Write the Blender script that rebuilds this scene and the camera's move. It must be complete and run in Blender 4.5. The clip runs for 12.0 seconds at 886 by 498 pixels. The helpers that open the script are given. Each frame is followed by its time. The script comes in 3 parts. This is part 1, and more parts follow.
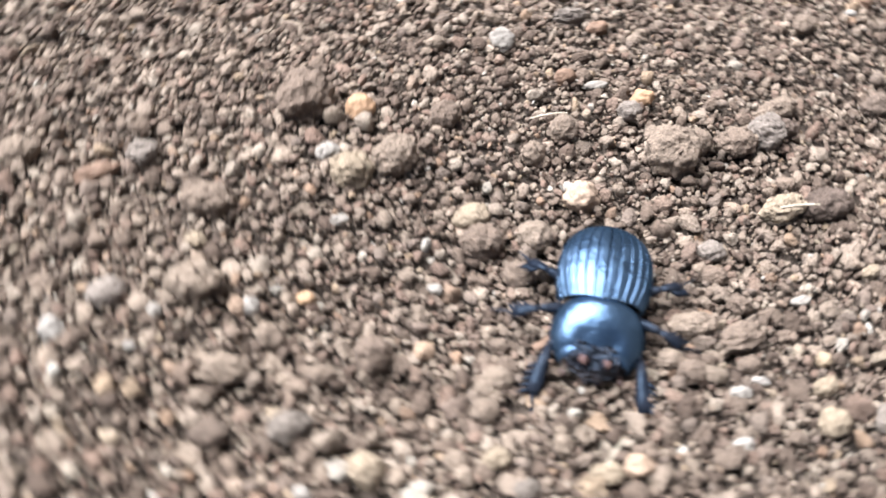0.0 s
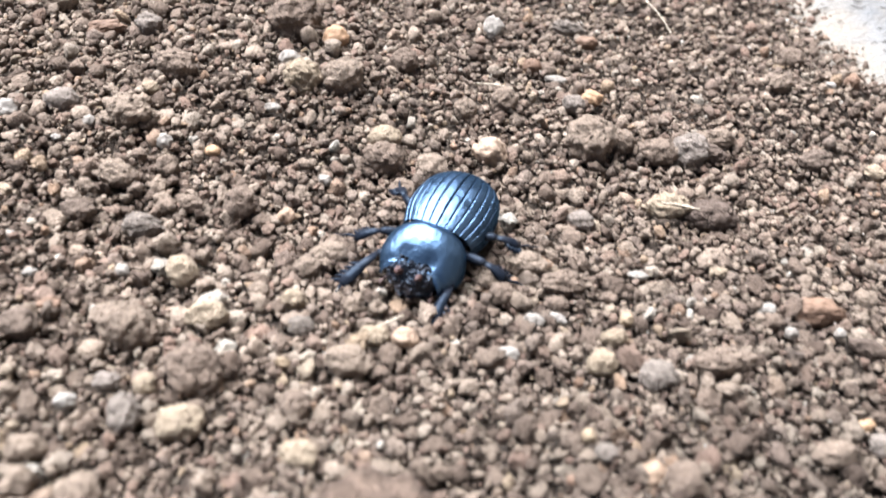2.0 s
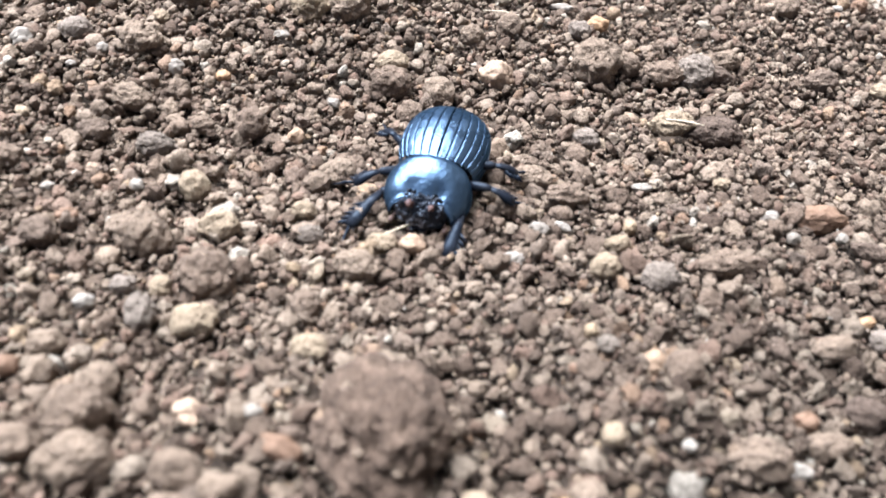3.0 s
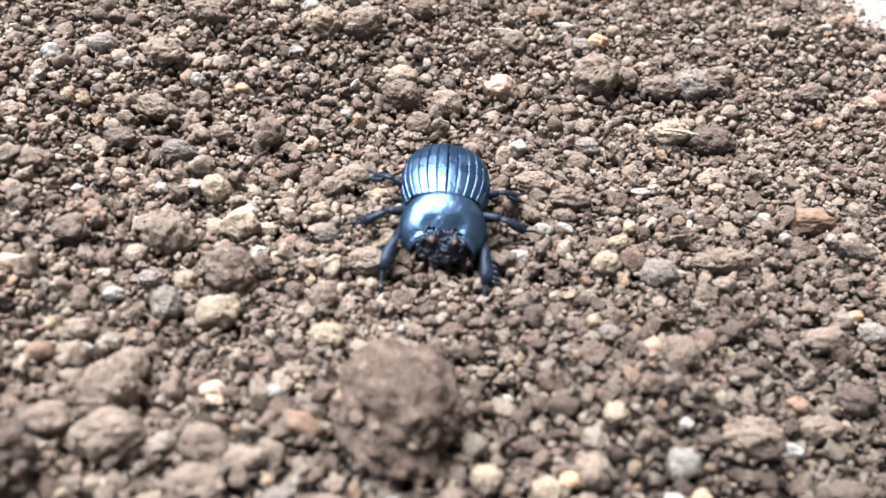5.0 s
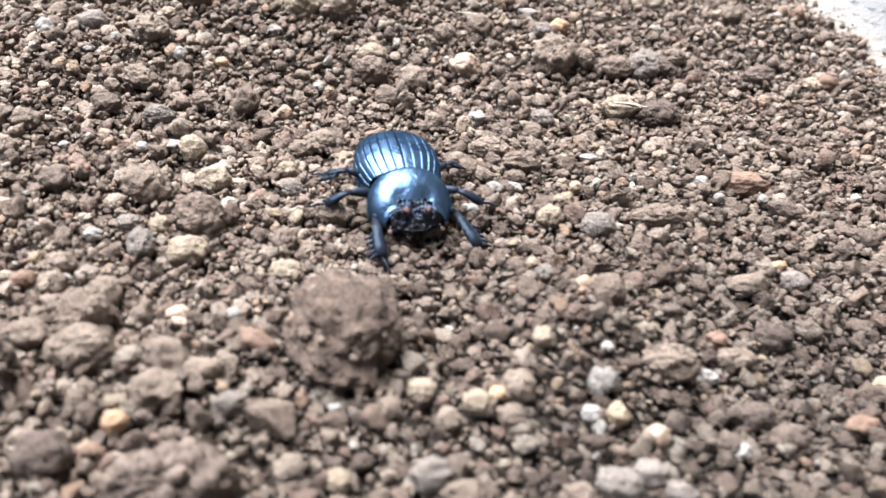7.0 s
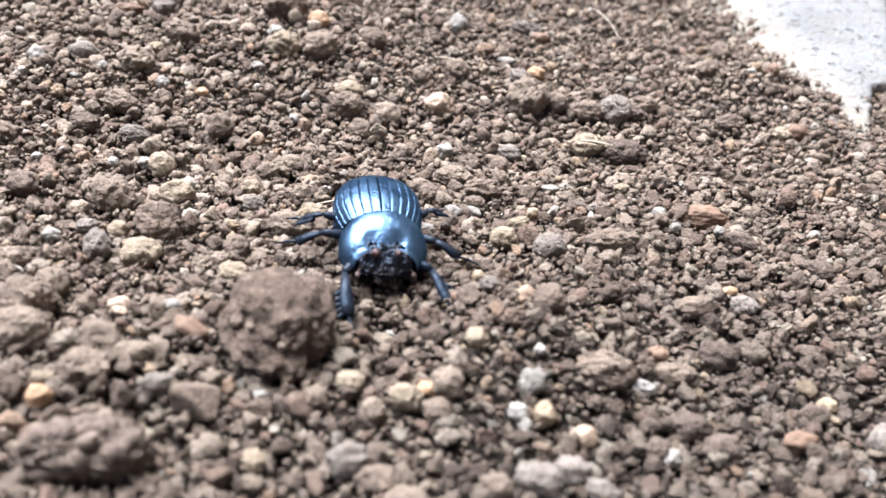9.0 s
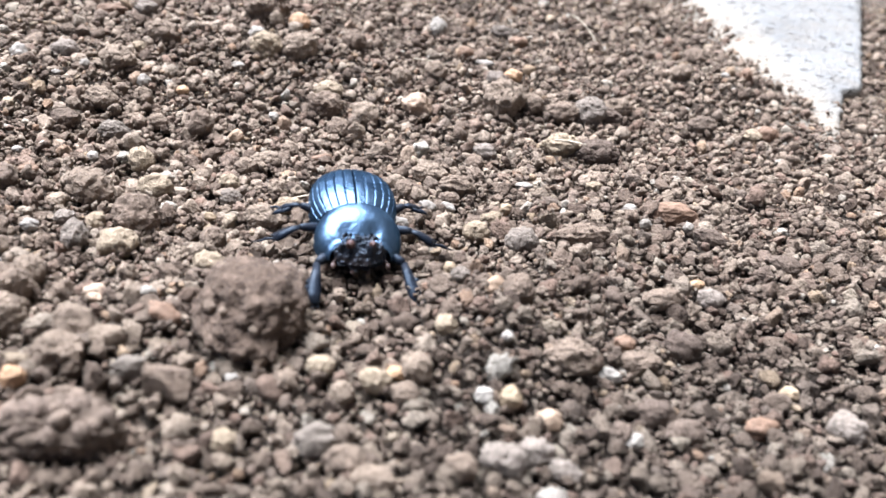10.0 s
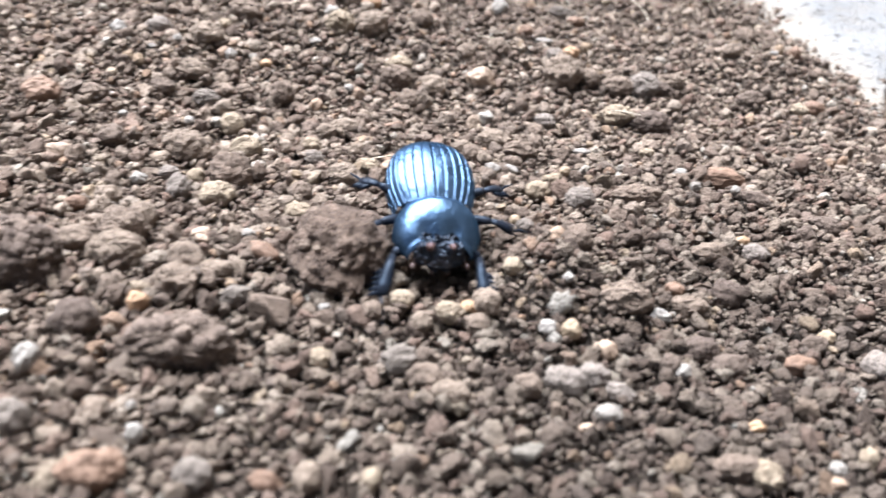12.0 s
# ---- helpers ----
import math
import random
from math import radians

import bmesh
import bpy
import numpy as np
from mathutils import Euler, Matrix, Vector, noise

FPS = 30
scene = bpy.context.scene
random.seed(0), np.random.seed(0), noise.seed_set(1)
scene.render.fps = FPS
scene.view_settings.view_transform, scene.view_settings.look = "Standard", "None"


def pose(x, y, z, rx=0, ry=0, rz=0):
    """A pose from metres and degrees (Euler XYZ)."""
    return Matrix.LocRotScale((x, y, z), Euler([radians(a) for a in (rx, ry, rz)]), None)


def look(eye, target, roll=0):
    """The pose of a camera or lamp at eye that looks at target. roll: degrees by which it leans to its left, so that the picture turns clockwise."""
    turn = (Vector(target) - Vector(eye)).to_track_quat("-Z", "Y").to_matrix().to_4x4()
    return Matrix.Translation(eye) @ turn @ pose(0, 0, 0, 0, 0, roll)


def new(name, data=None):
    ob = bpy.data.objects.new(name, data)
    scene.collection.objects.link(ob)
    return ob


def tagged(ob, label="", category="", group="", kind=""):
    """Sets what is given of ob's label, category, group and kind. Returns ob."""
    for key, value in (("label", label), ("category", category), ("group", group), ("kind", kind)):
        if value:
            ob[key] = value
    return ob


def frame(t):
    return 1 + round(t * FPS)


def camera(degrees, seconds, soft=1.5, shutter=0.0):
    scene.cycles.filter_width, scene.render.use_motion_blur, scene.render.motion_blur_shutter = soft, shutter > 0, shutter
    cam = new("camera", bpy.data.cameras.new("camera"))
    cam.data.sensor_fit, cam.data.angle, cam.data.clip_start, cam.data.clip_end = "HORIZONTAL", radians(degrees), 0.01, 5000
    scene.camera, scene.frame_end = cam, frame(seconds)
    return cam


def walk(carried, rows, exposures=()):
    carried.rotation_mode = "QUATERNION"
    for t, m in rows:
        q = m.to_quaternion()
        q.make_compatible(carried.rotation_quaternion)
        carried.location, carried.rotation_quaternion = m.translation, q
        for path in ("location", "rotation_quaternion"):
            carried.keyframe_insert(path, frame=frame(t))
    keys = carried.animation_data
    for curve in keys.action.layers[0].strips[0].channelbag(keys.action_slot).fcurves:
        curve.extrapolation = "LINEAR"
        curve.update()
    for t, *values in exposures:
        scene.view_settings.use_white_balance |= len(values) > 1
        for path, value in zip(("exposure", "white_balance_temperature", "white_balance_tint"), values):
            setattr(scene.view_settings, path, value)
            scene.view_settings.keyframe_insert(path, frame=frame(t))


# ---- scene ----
MM = 0.001

# ---- camera ----
cam = camera(51.1, 12.0, soft=1.45, shutter=1.0)
cam.data.dof.use_dof = True
cam.data.dof.focus_distance = 0.14
cam.data.dof.aperture_fstop = 26.0

PATH = [
    (0, (-0.05726, -0.03100, 0.08526), (-0.03330, 0.03290, 0.01217), 4.27),
    (0.5, (-0.03975, -0.04471, 0.07983), (-0.02796, 0.02565, 0.00974), 5.86),
    (1, (-0.02777, -0.05236, 0.07832), (-0.02162, 0.02219, 0.01194), 8.04),
    (1.5, (-0.02391, -0.05863, 0.07724), (-0.01756, 0.01700, 0.01212), 10.08),
    (2, (-0.02134, -0.06542, 0.07786), (-0.01536, 0.00995, 0.01241), 9.47),
    (2.5, (-0.02037, -0.06853, 0.07627), (-0.01516, 0.00582, 0.00959), 8.70),
    (3, (-0.01894, -0.07276, 0.07347), (-0.01482, 0.00095, 0.00602), 7.80),
    (5, (-0.01975, -0.08004, 0.07437), (-0.01612, -0.00407, 0.00945), 7.44),
    (5.5, (-0.02022, -0.08168, 0.07506), (-0.01583, -0.00547, 0.01046), 7.77),
    (6, (-0.01823, -0.08499, 0.07466), (-0.01430, -0.00827, 0.01064), 7.52),
    (6.5, (-0.01614, -0.08854, 0.07483), (-0.01225, -0.01196, 0.01064), 7.74),
    (7, (-0.01226, -0.09292, 0.07421), (-0.00961, -0.01552, 0.01095), 7.45),
    (9, (-0.00121, -0.09970, 0.06766), (-0.00260, -0.01641, 0.01234), 7.61),
    (9.5, (0.00010, -0.10110, 0.06638), (-0.00087, -0.01695, 0.01236), 8.00),
    (10, (0.00131, -0.10291, 0.06675), (0.00089, -0.01869, 0.01283), 8.28),
    (10.5, (0.00204, -0.10530, 0.06723), (0.00147, -0.02128, 0.01300), 8.17),
    (11, (0.00270, -0.10853, 0.06800), (0.00081, -0.02493, 0.01317), 7.65),
    (11.5, (0.00109, -0.11244, 0.06793), (-0.00175, -0.02890, 0.01305), 7.58),
    (12, (-0.00057, -0.11631, 0.06845), (-0.00572, -0.03306, 0.01329), 7.26),
]
walk(cam, [(t, look(eye, target, roll)) for t, eye, target, roll in PATH],
     exposures=[(0, 2.36, 6630, 14), (1, 2.48, 6570, 14), (3, 2.45, 6570, 14), (5.5, 2.46, 6510, 14), (9, 2.51, 6410, 14), (12, 2.54, 6370, 14)])

# ---- light ----
world = bpy.data.worlds.new("sky")
scene.world = world
world.use_nodes = True
wn, wl = world.node_tree.nodes, world.node_tree.links
wn.clear()
sky = wn.new("ShaderNodeTexSky")
sky.sky_type = "NISHITA"
sky.sun_disc = False
sky.sun_elevation = radians(60)
sky.sun_rotation = radians(-42)
sky.air_density, sky.dust_density, sky.ozone_density = 1.0, 2.0, 1.0
back = wn.new("ShaderNodeBackground")
back.inputs["Strength"].default_value = 0.02
wout = wn.new("ShaderNodeOutputWorld")
wl.new(sky.outputs["Color"], back.inputs["Color"])
wl.new(back.outputs["Background"], wout.inputs["Surface"])

sun = new("sun", bpy.data.lights.new("sun", "SUN"))
sun.data.energy, sun.data.angle, sun.data.color = 5.0, radians(58), (0.92, 0.97, 1.0)
sun.matrix_world = look((-0.66, 0.5, 1.42), (0, 0, 0))


# ---- materials ----
def nodes_of(name):
    m = bpy.data.materials.new(name)
    m.use_nodes = True
    n, l = m.node_tree.nodes, m.node_tree.links
    return m, n, l, n["Principled BSDF"]


def ramp_of(n, stops, constant=False):
    r = n.new("ShaderNodeValToRGB")
    if constant:
        r.color_ramp.interpolation = "CONSTANT"
    e = r.color_ramp.elements
    e[0].position, e[0].color = stops[0][0], (*stops[0][1], 1)
    e[1].position, e[1].color = stops[-1][0], (*stops[-1][1], 1)
    for p, c in stops[1:-1]:
        x = e.new(p)
        x.color = (*c, 1)
    return r


def earth(name, stops, source, rough=0.95, grain=2600.0, stain=420.0, spread=0.45, bump=0.7, constant=False, near_shade=False):
    """Dry earth or stone: one colour a piece out of the ramp, mottled at two scales, with a fine grain in relief."""
    m, n, l, b = nodes_of(name)
    r = ramp_of(n, stops, constant)
    if source == "island":
        l.new(n.new("ShaderNodeNewGeometry").outputs["Random Per Island"], r.inputs["Fac"])
    elif source == "object":
        l.new(n.new("ShaderNodeObjectInfo").outputs["Random"], r.inputs["Fac"])
    at = n.new("ShaderNodeTexCoord").outputs["Object"]
    big, fine = n.new("ShaderNodeTexNoise"), n.new("ShaderNodeTexNoise")
    for node, scale, detail in ((big, stain, 4.0), (fine, grain, 3.0)):
        node.inputs["Scale"].default_value, node.inputs["Detail"].default_value = scale, detail
        node.inputs["Roughness"].default_value = 0.65
        l.new(at, node.inputs["Vector"])
    if source == "noise":
        l.new(big.outputs["Fac"], r.inputs["Fac"])
    mix = n.new("ShaderNodeMath")
    mix.operation = "ADD"
    l.new(big.outputs["Fac"], mix.inputs[0])
    l.new(fine.outputs["Fac"], mix.inputs[1])
    level = n.new("ShaderNodeMapRange")
    level.inputs["From Min"].default_value, level.inputs["From Max"].default_value = 0.7, 1.3
    level.inputs["To Min"].default_value, level.inputs["To Max"].default_value = 1.0 - spread, 1.0 + spread
    l.new(mix.outputs["Value"], level.inputs["Value"])
    tone = level.outputs["Result"]
    if near_shade:
        # shade painted into the soil colour, deepening towards the plot's near right corner
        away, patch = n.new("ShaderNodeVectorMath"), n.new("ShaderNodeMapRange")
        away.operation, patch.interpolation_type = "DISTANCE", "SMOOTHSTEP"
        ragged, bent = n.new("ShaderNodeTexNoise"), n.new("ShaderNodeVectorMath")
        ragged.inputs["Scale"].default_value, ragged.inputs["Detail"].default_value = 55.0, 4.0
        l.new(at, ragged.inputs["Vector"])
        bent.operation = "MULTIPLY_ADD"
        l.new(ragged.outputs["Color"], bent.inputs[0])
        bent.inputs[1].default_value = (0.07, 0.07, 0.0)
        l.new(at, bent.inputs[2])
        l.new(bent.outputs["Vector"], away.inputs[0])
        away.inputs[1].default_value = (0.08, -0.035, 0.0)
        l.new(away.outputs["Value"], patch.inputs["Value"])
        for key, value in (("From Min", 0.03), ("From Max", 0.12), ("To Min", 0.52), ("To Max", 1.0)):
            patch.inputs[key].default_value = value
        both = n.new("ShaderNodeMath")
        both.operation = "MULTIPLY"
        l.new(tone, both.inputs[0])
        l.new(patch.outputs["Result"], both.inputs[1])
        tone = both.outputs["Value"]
    mul = n.new("ShaderNodeVectorMath")
    mul.operation = "SCALE"
    l.new(r.outputs["Color"], mul.inputs[0])
    l.new(tone, mul.inputs["Scale"])
    l.new(mul.outputs["Vector"], b.inputs["Base Color"])
    b.inputs["Roughness"].default_value = rough
    b.inputs["Specular IOR Level"].default_value = 0.25
    bp = n.new("ShaderNodeBump")
    bp.inputs["Strength"].default_value, bp.inputs["Distance"].default_value = bump, 0.001
    l.new(mix.outputs["Value"], bp.inputs["Height"])
    l.new(bp.outputs["Normal"], b.inputs["Normal"])
    return m


BROWNS = [(0, (0.0719, 0.05, 0.0387)), (0.2, (0.107, 0.0779, 0.0607)), (0.35, (0.15, 0.112, 0.0883)), (0.45, (0.146, 0.0962, 0.0746)), (0.55, (0.137, 0.105, 0.0862)),
          (0.68, (0.19, 0.146, 0.114)), (0.84, (0.207, 0.161, 0.128)), (0.92, (0.224, 0.183, 0.148)), (0.95, (0.192, 0.122, 0.084)), (0.97, (0.23, 0.172, 0.12)),
          (0.99, (0.25, 0.216, 0.181)), (1, (0.31, 0.284, 0.253))]
# bare ground coloured far below the crumbs, to deepen the shade in their gaps
MAT_SOIL = earth("soil", [(0.3, (0.032, 0.024, 0.019)), (0.7, (0.07, 0.053, 0.042))], "noise", stain=300.0, near_shade=True)
MAT_CRUMB = earth("soil_crumb", BROWNS, "island", stain=170.0, spread=0.42, bump=0.9, near_shade=True)
KINDS = {
    "brown": ("soil_clod", "crumbly brown soil clod half sunk in the ground", "soil clod", [(0, (0.118, 0.0866, 0.0684)), (1, (0.175, 0.135, 0.106))]),
    "dark": ("soil_clod", "dark brown lump of soil on the ground", "soil clod", [(0, (0.076, 0.0555, 0.0456)), (1, (0.114, 0.0851, 0.0684))]),
    "grey": ("soil_clod", "rounded grey-brown clod bedded in loose soil", "soil clod", [(0, (0.125, 0.104, 0.0897)), (1, (0.182, 0.152, 0.133))]),
    "ochre": ("soil_clod", "pale ochre clod of dry earth in the soil", "soil clod", [(0, (0.19, 0.148, 0.107)), (1, (0.24, 0.19, 0.14))]),
    "cream": ("pebble", "cream-coloured pebble with orange stains in the soil", "pebble", [(0, (0.2, 0.138, 0.098)), (1, (0.25, 0.187, 0.142))]),
    "white": ("pebble", "small whitish quartz pebble lying in the soil", "pebble", [(0, (0.15, 0.133, 0.117)), (1, (0.205, 0.187, 0.17))]),
    "yellow": ("pebble", "small yellow-brown pebble among soil crumbs", "pebble", [(0, (0.17, 0.125, 0.083)), (1, (0.215, 0.165, 0.115))]),
    "orange": ("pebble", "small orange pebble lying among soil crumbs", "pebble", [(0, (0.22, 0.133, 0.0798)), (1, (0.281, 0.182, 0.11))]),
    "rust": ("pebble", "reddish-brown pebble bedded in loose soil", "pebble", [(0, (0.1, 0.06, 0.041)), (1, (0.15, 0.094, 0.066))]),
}
MAT_KIND = {k: earth("earth_" + k, v[3], "object", stain=500.0, rough=0.95 if v[0] == "soil_clod" else 0.7,
                     bump=0.8 if v[0] == "soil_clod" else 0.35, spread=0.4 if v[0] == "soil_clod" else 0.25) for k, v in KINDS.items()}
MAT_CLOD = earth("clod_earth", [(0.3, (0.056, 0.038, 0.029)), (0.7, (0.108, 0.077, 0.06))], "noise", stain=330.0, bump=0.9)
MAT_PLASTER = earth("unseen_wall_render", [(0.3, (0.0836, 0.0722, 0.0608)), (0.7, (0.129, 0.114, 0.0988))], "noise", stain=5.0, grain=160.0, bump=0.5)
MAT_FIBRE = earth("dry_fibre", [(0.3, (0.274, 0.236, 0.182)), (0.7, (0.395, 0.35, 0.289))], "noise", rough=0.7, bump=0.1)


def concrete():
    m, n, l, b = nodes_of("pale_concrete")
    at = n.new("ShaderNodeTexCoord").outputs["Object"]
    big, mid, fine, pits, warp = (n.new("ShaderNodeTexNoise"), n.new("ShaderNodeTexNoise"), n.new("ShaderNodeTexNoise"), n.new("ShaderNodeTexVoronoi"), n.new("ShaderNodeTexNoise"))
    for node, scale in ((big, 60.0), (mid, 230.0), (fine, 900.0), (warp, 400.0)):
        node.inputs["Scale"].default_value, node.inputs["Detail"].default_value = scale, 5.0
        l.new(at, node.inputs["Vector"])
    bend = n.new("ShaderNodeVectorMath")
    bend.operation = "MULTIPLY_ADD"
    l.new(warp.outputs["Color"], bend.inputs[0])
    bend.inputs[1].default_value = (0.003, 0.003, 0.003)
    l.new(at, bend.inputs[2])
    l.new(bend.outputs["Vector"], pits.inputs["Vector"])
    pits.inputs["Scale"].default_value = 330.0
    r = ramp_of(n, [(0.3, (0.068, 0.07, 0.074)), (0.65, (0.108, 0.111, 0.116))])
    add = n.new("ShaderNodeMath")
    add.operation = "MULTIPLY_ADD"
    l.new(mid.outputs["Fac"], add.inputs[0])
    add.inputs[1].default_value = 0.6
    l.new(big.outputs["Fac"], add.inputs[2])
    lower = n.new("ShaderNodeMath")
    lower.operation = "SUBTRACT"
    l.new(add.outputs["Value"], lower.inputs[0])
    lower.inputs[1].default_value = 0.3
    l.new(lower.outputs["Value"], r.inputs["Fac"])
    # uneven pits: the size of each follows the broad noise
    size = n.new("ShaderNodeMath")
    size.operation = "MULTIPLY_ADD"
    l.new(mid.outputs["Fac"], size.inputs[0])
    size.inputs[1].default_value = -0.55
    l.new(pits.outputs["Distance"], size.inputs[2])
    spot = ramp_of(n, [(0.0, (0.35, 0.34, 0.33)), (0.09, (1, 1, 1))])
    shift = n.new("ShaderNodeMath")
    shift.operation = "ADD"
    l.new(size.outputs["Value"], shift.inputs[0])
    shift.inputs[1].default_value = 0.1
    l.new(shift.outputs["Value"], spot.inputs["Fac"])
    mul = n.new("ShaderNodeMix")
    mul.data_type, mul.blend_type = "RGBA", "MULTIPLY"
    mul.inputs["Factor"].default_value = 0.85
    l.new(r.outputs["Color"], mul.inputs["A"])
    l.new(spot.outputs["Color"], mul.inputs["B"])
    # soil dust where the top dips under the ground
    split, dust = n.new("ShaderNodeSeparateXYZ"), n.new("ShaderNodeMapRange")
    l.new(at, split.inputs["Vector"])
    height = n.new("ShaderNodeMath")
    height.operation = "MULTIPLY_ADD"
    l.new(mid.outputs["Fac"], height.inputs[0])
    height.inputs[1].default_value = 0.0034
    l.new(split.outputs["Z"], height.inputs[2])
    l.new(height.outputs["Value"], dust.inputs["Value"])
    for key, value in (("From Min", 0.0019), ("From Max", 0.0045), ("To Min", 0.95), ("To Max", 0.0)):
        dust.inputs[key].default_value = value
    over = n.new("ShaderNodeMix")
    over.data_type = "RGBA"
    l.new(dust.outputs["Result"], over.inputs["Factor"])
    l.new(mul.outputs["Result"], over.inputs["A"])
    over.inputs["B"].default_value = (0.137, 0.119, 0.1, 1)
    l.new(over.outputs["Result"], b.inputs["Base Color"])
    b.inputs["Roughness"].default_value = 0.9
    rise = n.new("ShaderNodeMath")
    rise.operation = "ADD"
    l.new(spot.outputs["Color"], rise.inputs[0])
    l.new(fine.outputs["Fac"], rise.inputs[1])
    bp = n.new("ShaderNodeBump")
    bp.inputs["Strength"].default_value, bp.inputs["Distance"].default_value = 0.9, 0.001
    l.new(rise.outputs["Value"], bp.inputs["Height"])
    l.new(bp.outputs["Normal"], b.inputs["Normal"])
    return m


def chitin(name, colour, rough, metal, grain, gloss=0.7, dusty=None):
    m, n, l, b = nodes_of(name)
    at = n.new("ShaderNodeTexCoord").outputs["Object"]
    dust, fine = n.new("ShaderNodeTexNoise"), n.new("ShaderNodeTexNoise")
    for node, scale in ((dust, 350.0), (fine, grain)):
        node.inputs["Scale"].default_value, node.inputs["Detail"].default_value = scale, 4.0
        l.new(at, node.inputs["Vector"])
    r = ramp_of(n, [(0.45, colour), (0.62 if dusty else 0.8, dusty or tuple(min(1, c * 1.5 + 0.01) for c in colour))])
    l.new(dust.outputs["Fac"], r.inputs["Fac"])
    l.new(r.outputs["Color"], b.inputs["Base Color"])
    level = n.new("ShaderNodeMapRange")
    level.inputs["To Min"].default_value, level.inputs["To Max"].default_value = rough - 0.08, rough + 0.14
    l.new(dust.outputs["Fac"], level.inputs["Value"])
    l.new(level.outputs["Result"], b.inputs["Roughness"])
    b.inputs["Metallic"].default_value = metal
    b.inputs["Specular IOR Level"].default_value = gloss
    b.inputs["Specular Tint"].default_value = (0.3, 0.46, 0.66, 1)
    b.inputs["Coat Weight"].default_value = 0.02 if gloss > 0.5 else 0.0
    b.inputs["Coat Roughness"].default_value = 0.2
    bp = n.new("ShaderNodeBump")
    bp.inputs["Strength"].default_value, bp.inputs["Distance"].default_value = 0.32, 0.0003
    both = n.new("ShaderNodeMath")
    both.operation = "MULTIPLY_ADD"
    l.new(dust.outputs["Fac"], both.inputs[0])
    both.inputs[1].default_value = 1.6
    l.new(fine.outputs["Fac"], both.inputs[2])
    l.new(both.outputs["Value"], bp.inputs["Height"])
    l.new(bp.outputs["Normal"], b.inputs["Normal"])
    return m


MAT_CONCRETE = concrete()
MAT_SHELL = chitin("blue_black_shell", (0.037, 0.066, 0.112), 0.26, 0.88, 1700.0)
MAT_SHIELD = chitin("blue_black_shield", (0.043, 0.077, 0.13), 0.3, 0.88, 1500.0)
MAT_LEG = chitin("black_leg", (0.006, 0.008, 0.013), 0.32, 0.04, 1100.0, 0.16)
MAT_BELLY = chitin("black_belly", (0.012, 0.012, 0.016), 0.5, 0.1, 3000.0)
MAT_HEAD = chitin("dusty_head", (0.009, 0.01, 0.014), 0.36, 0.1, 1300.0, 0.4, (0.02, 0.016, 0.016))
MAT_EYE = chitin("black_eye", (0.01, 0.01, 0.012), 0.12, 0.0, 6000.0)
MAT_RUSTY = chitin("rusty_horn", (0.06, 0.032, 0.026), 0.55, 0.0, 5000.0, 0.35)
MAT_FEELER = chitin("dark_feeler", (0.04, 0.022, 0.016), 0.5, 0.0, 5000.0, 0.4)


# ---- helpers of this scene ----
# rise in millimetres, place and reach of each swell and hollow of the ground
SWELLS = (
    (2.7, -30, -24, 11),
    (1.4, -14, -18, 11),
    (4.7, 8, -16, 11),
    (-0.5, 24, -20, 11),
    (-1.0, -24, -34, 11),
    (-1.2, 2, 8, 20),
    (1.3, 24, 5, 20),
    (-2.5, -45, -5, 20),
    (-3.0, 40, -12, 20),
    (-1.6, -55, 25, 20),
    (-3.4, -30, 30, 24),
    (-1.3, 5, 35, 24),
    (2.8, -35, 72, 24),
    (-1.5, -18, 42, 15),
    (-0.7, 45, 60, 20),
    (0.5, 62, 66, 16),
    (0.5, -70, 45, 20),
    (-0.9, 15, 45, 18),
    (-0.7, 30, -22, 16),
    (3.4, 49, 77, 11),
)


def relief(x, y):
    """The gentle rise and fall of the ground, in millimetres."""
    return sum(k * np.exp(-((x - cx) ** 2 + (y - cy) ** 2) / s ** 2) for k, cx, cy, s in SWELLS)


CALM = np.ones((280, 280))


def settle(x, y, r):
    """The soil lies level round a stone of that radius (millimetres)."""
    gx, gy = np.meshgrid(np.arange(280) - 130, np.arange(280) - 90, indexing="ij")
    np.minimum(CALM, 1 - 0.85 * np.exp(-((gx - x) ** 2 + (gy - y) ** 2) / (1.6 * r + 1.0) ** 2), out=CALM)


def hummocks(x, y):
    """Small lumps and hollows of the loose soil, in millimetres."""
    calm = CALM[min(279, max(0, int(x + 130.5))), min(279, max(0, int(y + 90.5)))]
    dug = 5.2 * math.exp(-((x + 9.2) ** 2 + (y + 13.8) ** 2) / 16.0) + 1.7 * math.exp(-((x + 7.0) ** 2 + (y + 21.5) ** 2) / 13.0)
    dug += 2.4 * math.exp(-((x + 15.4) ** 2 + (y + 16.6) ** 2) / 10.0) + 2.2 * math.exp(-((x + 4.0) ** 2 + (y + 16.2) ** 2) / 10.0)
    dug += 3.0 * math.exp(-((x - 77.0) ** 2 + (y - 62.0) ** 2) / 14.0) + 1.5 * math.exp(-((x - 86.0) ** 2 + (y - 86.0) ** 2) / 30.0)
    return calm * (1.2 * noise.noise((x * 0.11, y * 0.11, 2.0)) + 1.1 * noise.noise((x * 0.27, y * 0.27, 7.0))) - dug


def smooth(me):
    me.polygons.foreach_set("use_smooth", np.ones(len(me.polygons), dtype=bool))
    me.update()


def mesh_of(name, verts, faces, material):
    me = bpy.data.meshes.new(name)
    me.from_pydata([tuple(v) for v in verts], [], [tuple(f) for f in faces])
    me.materials.append(material)
    smooth(me)
    return me


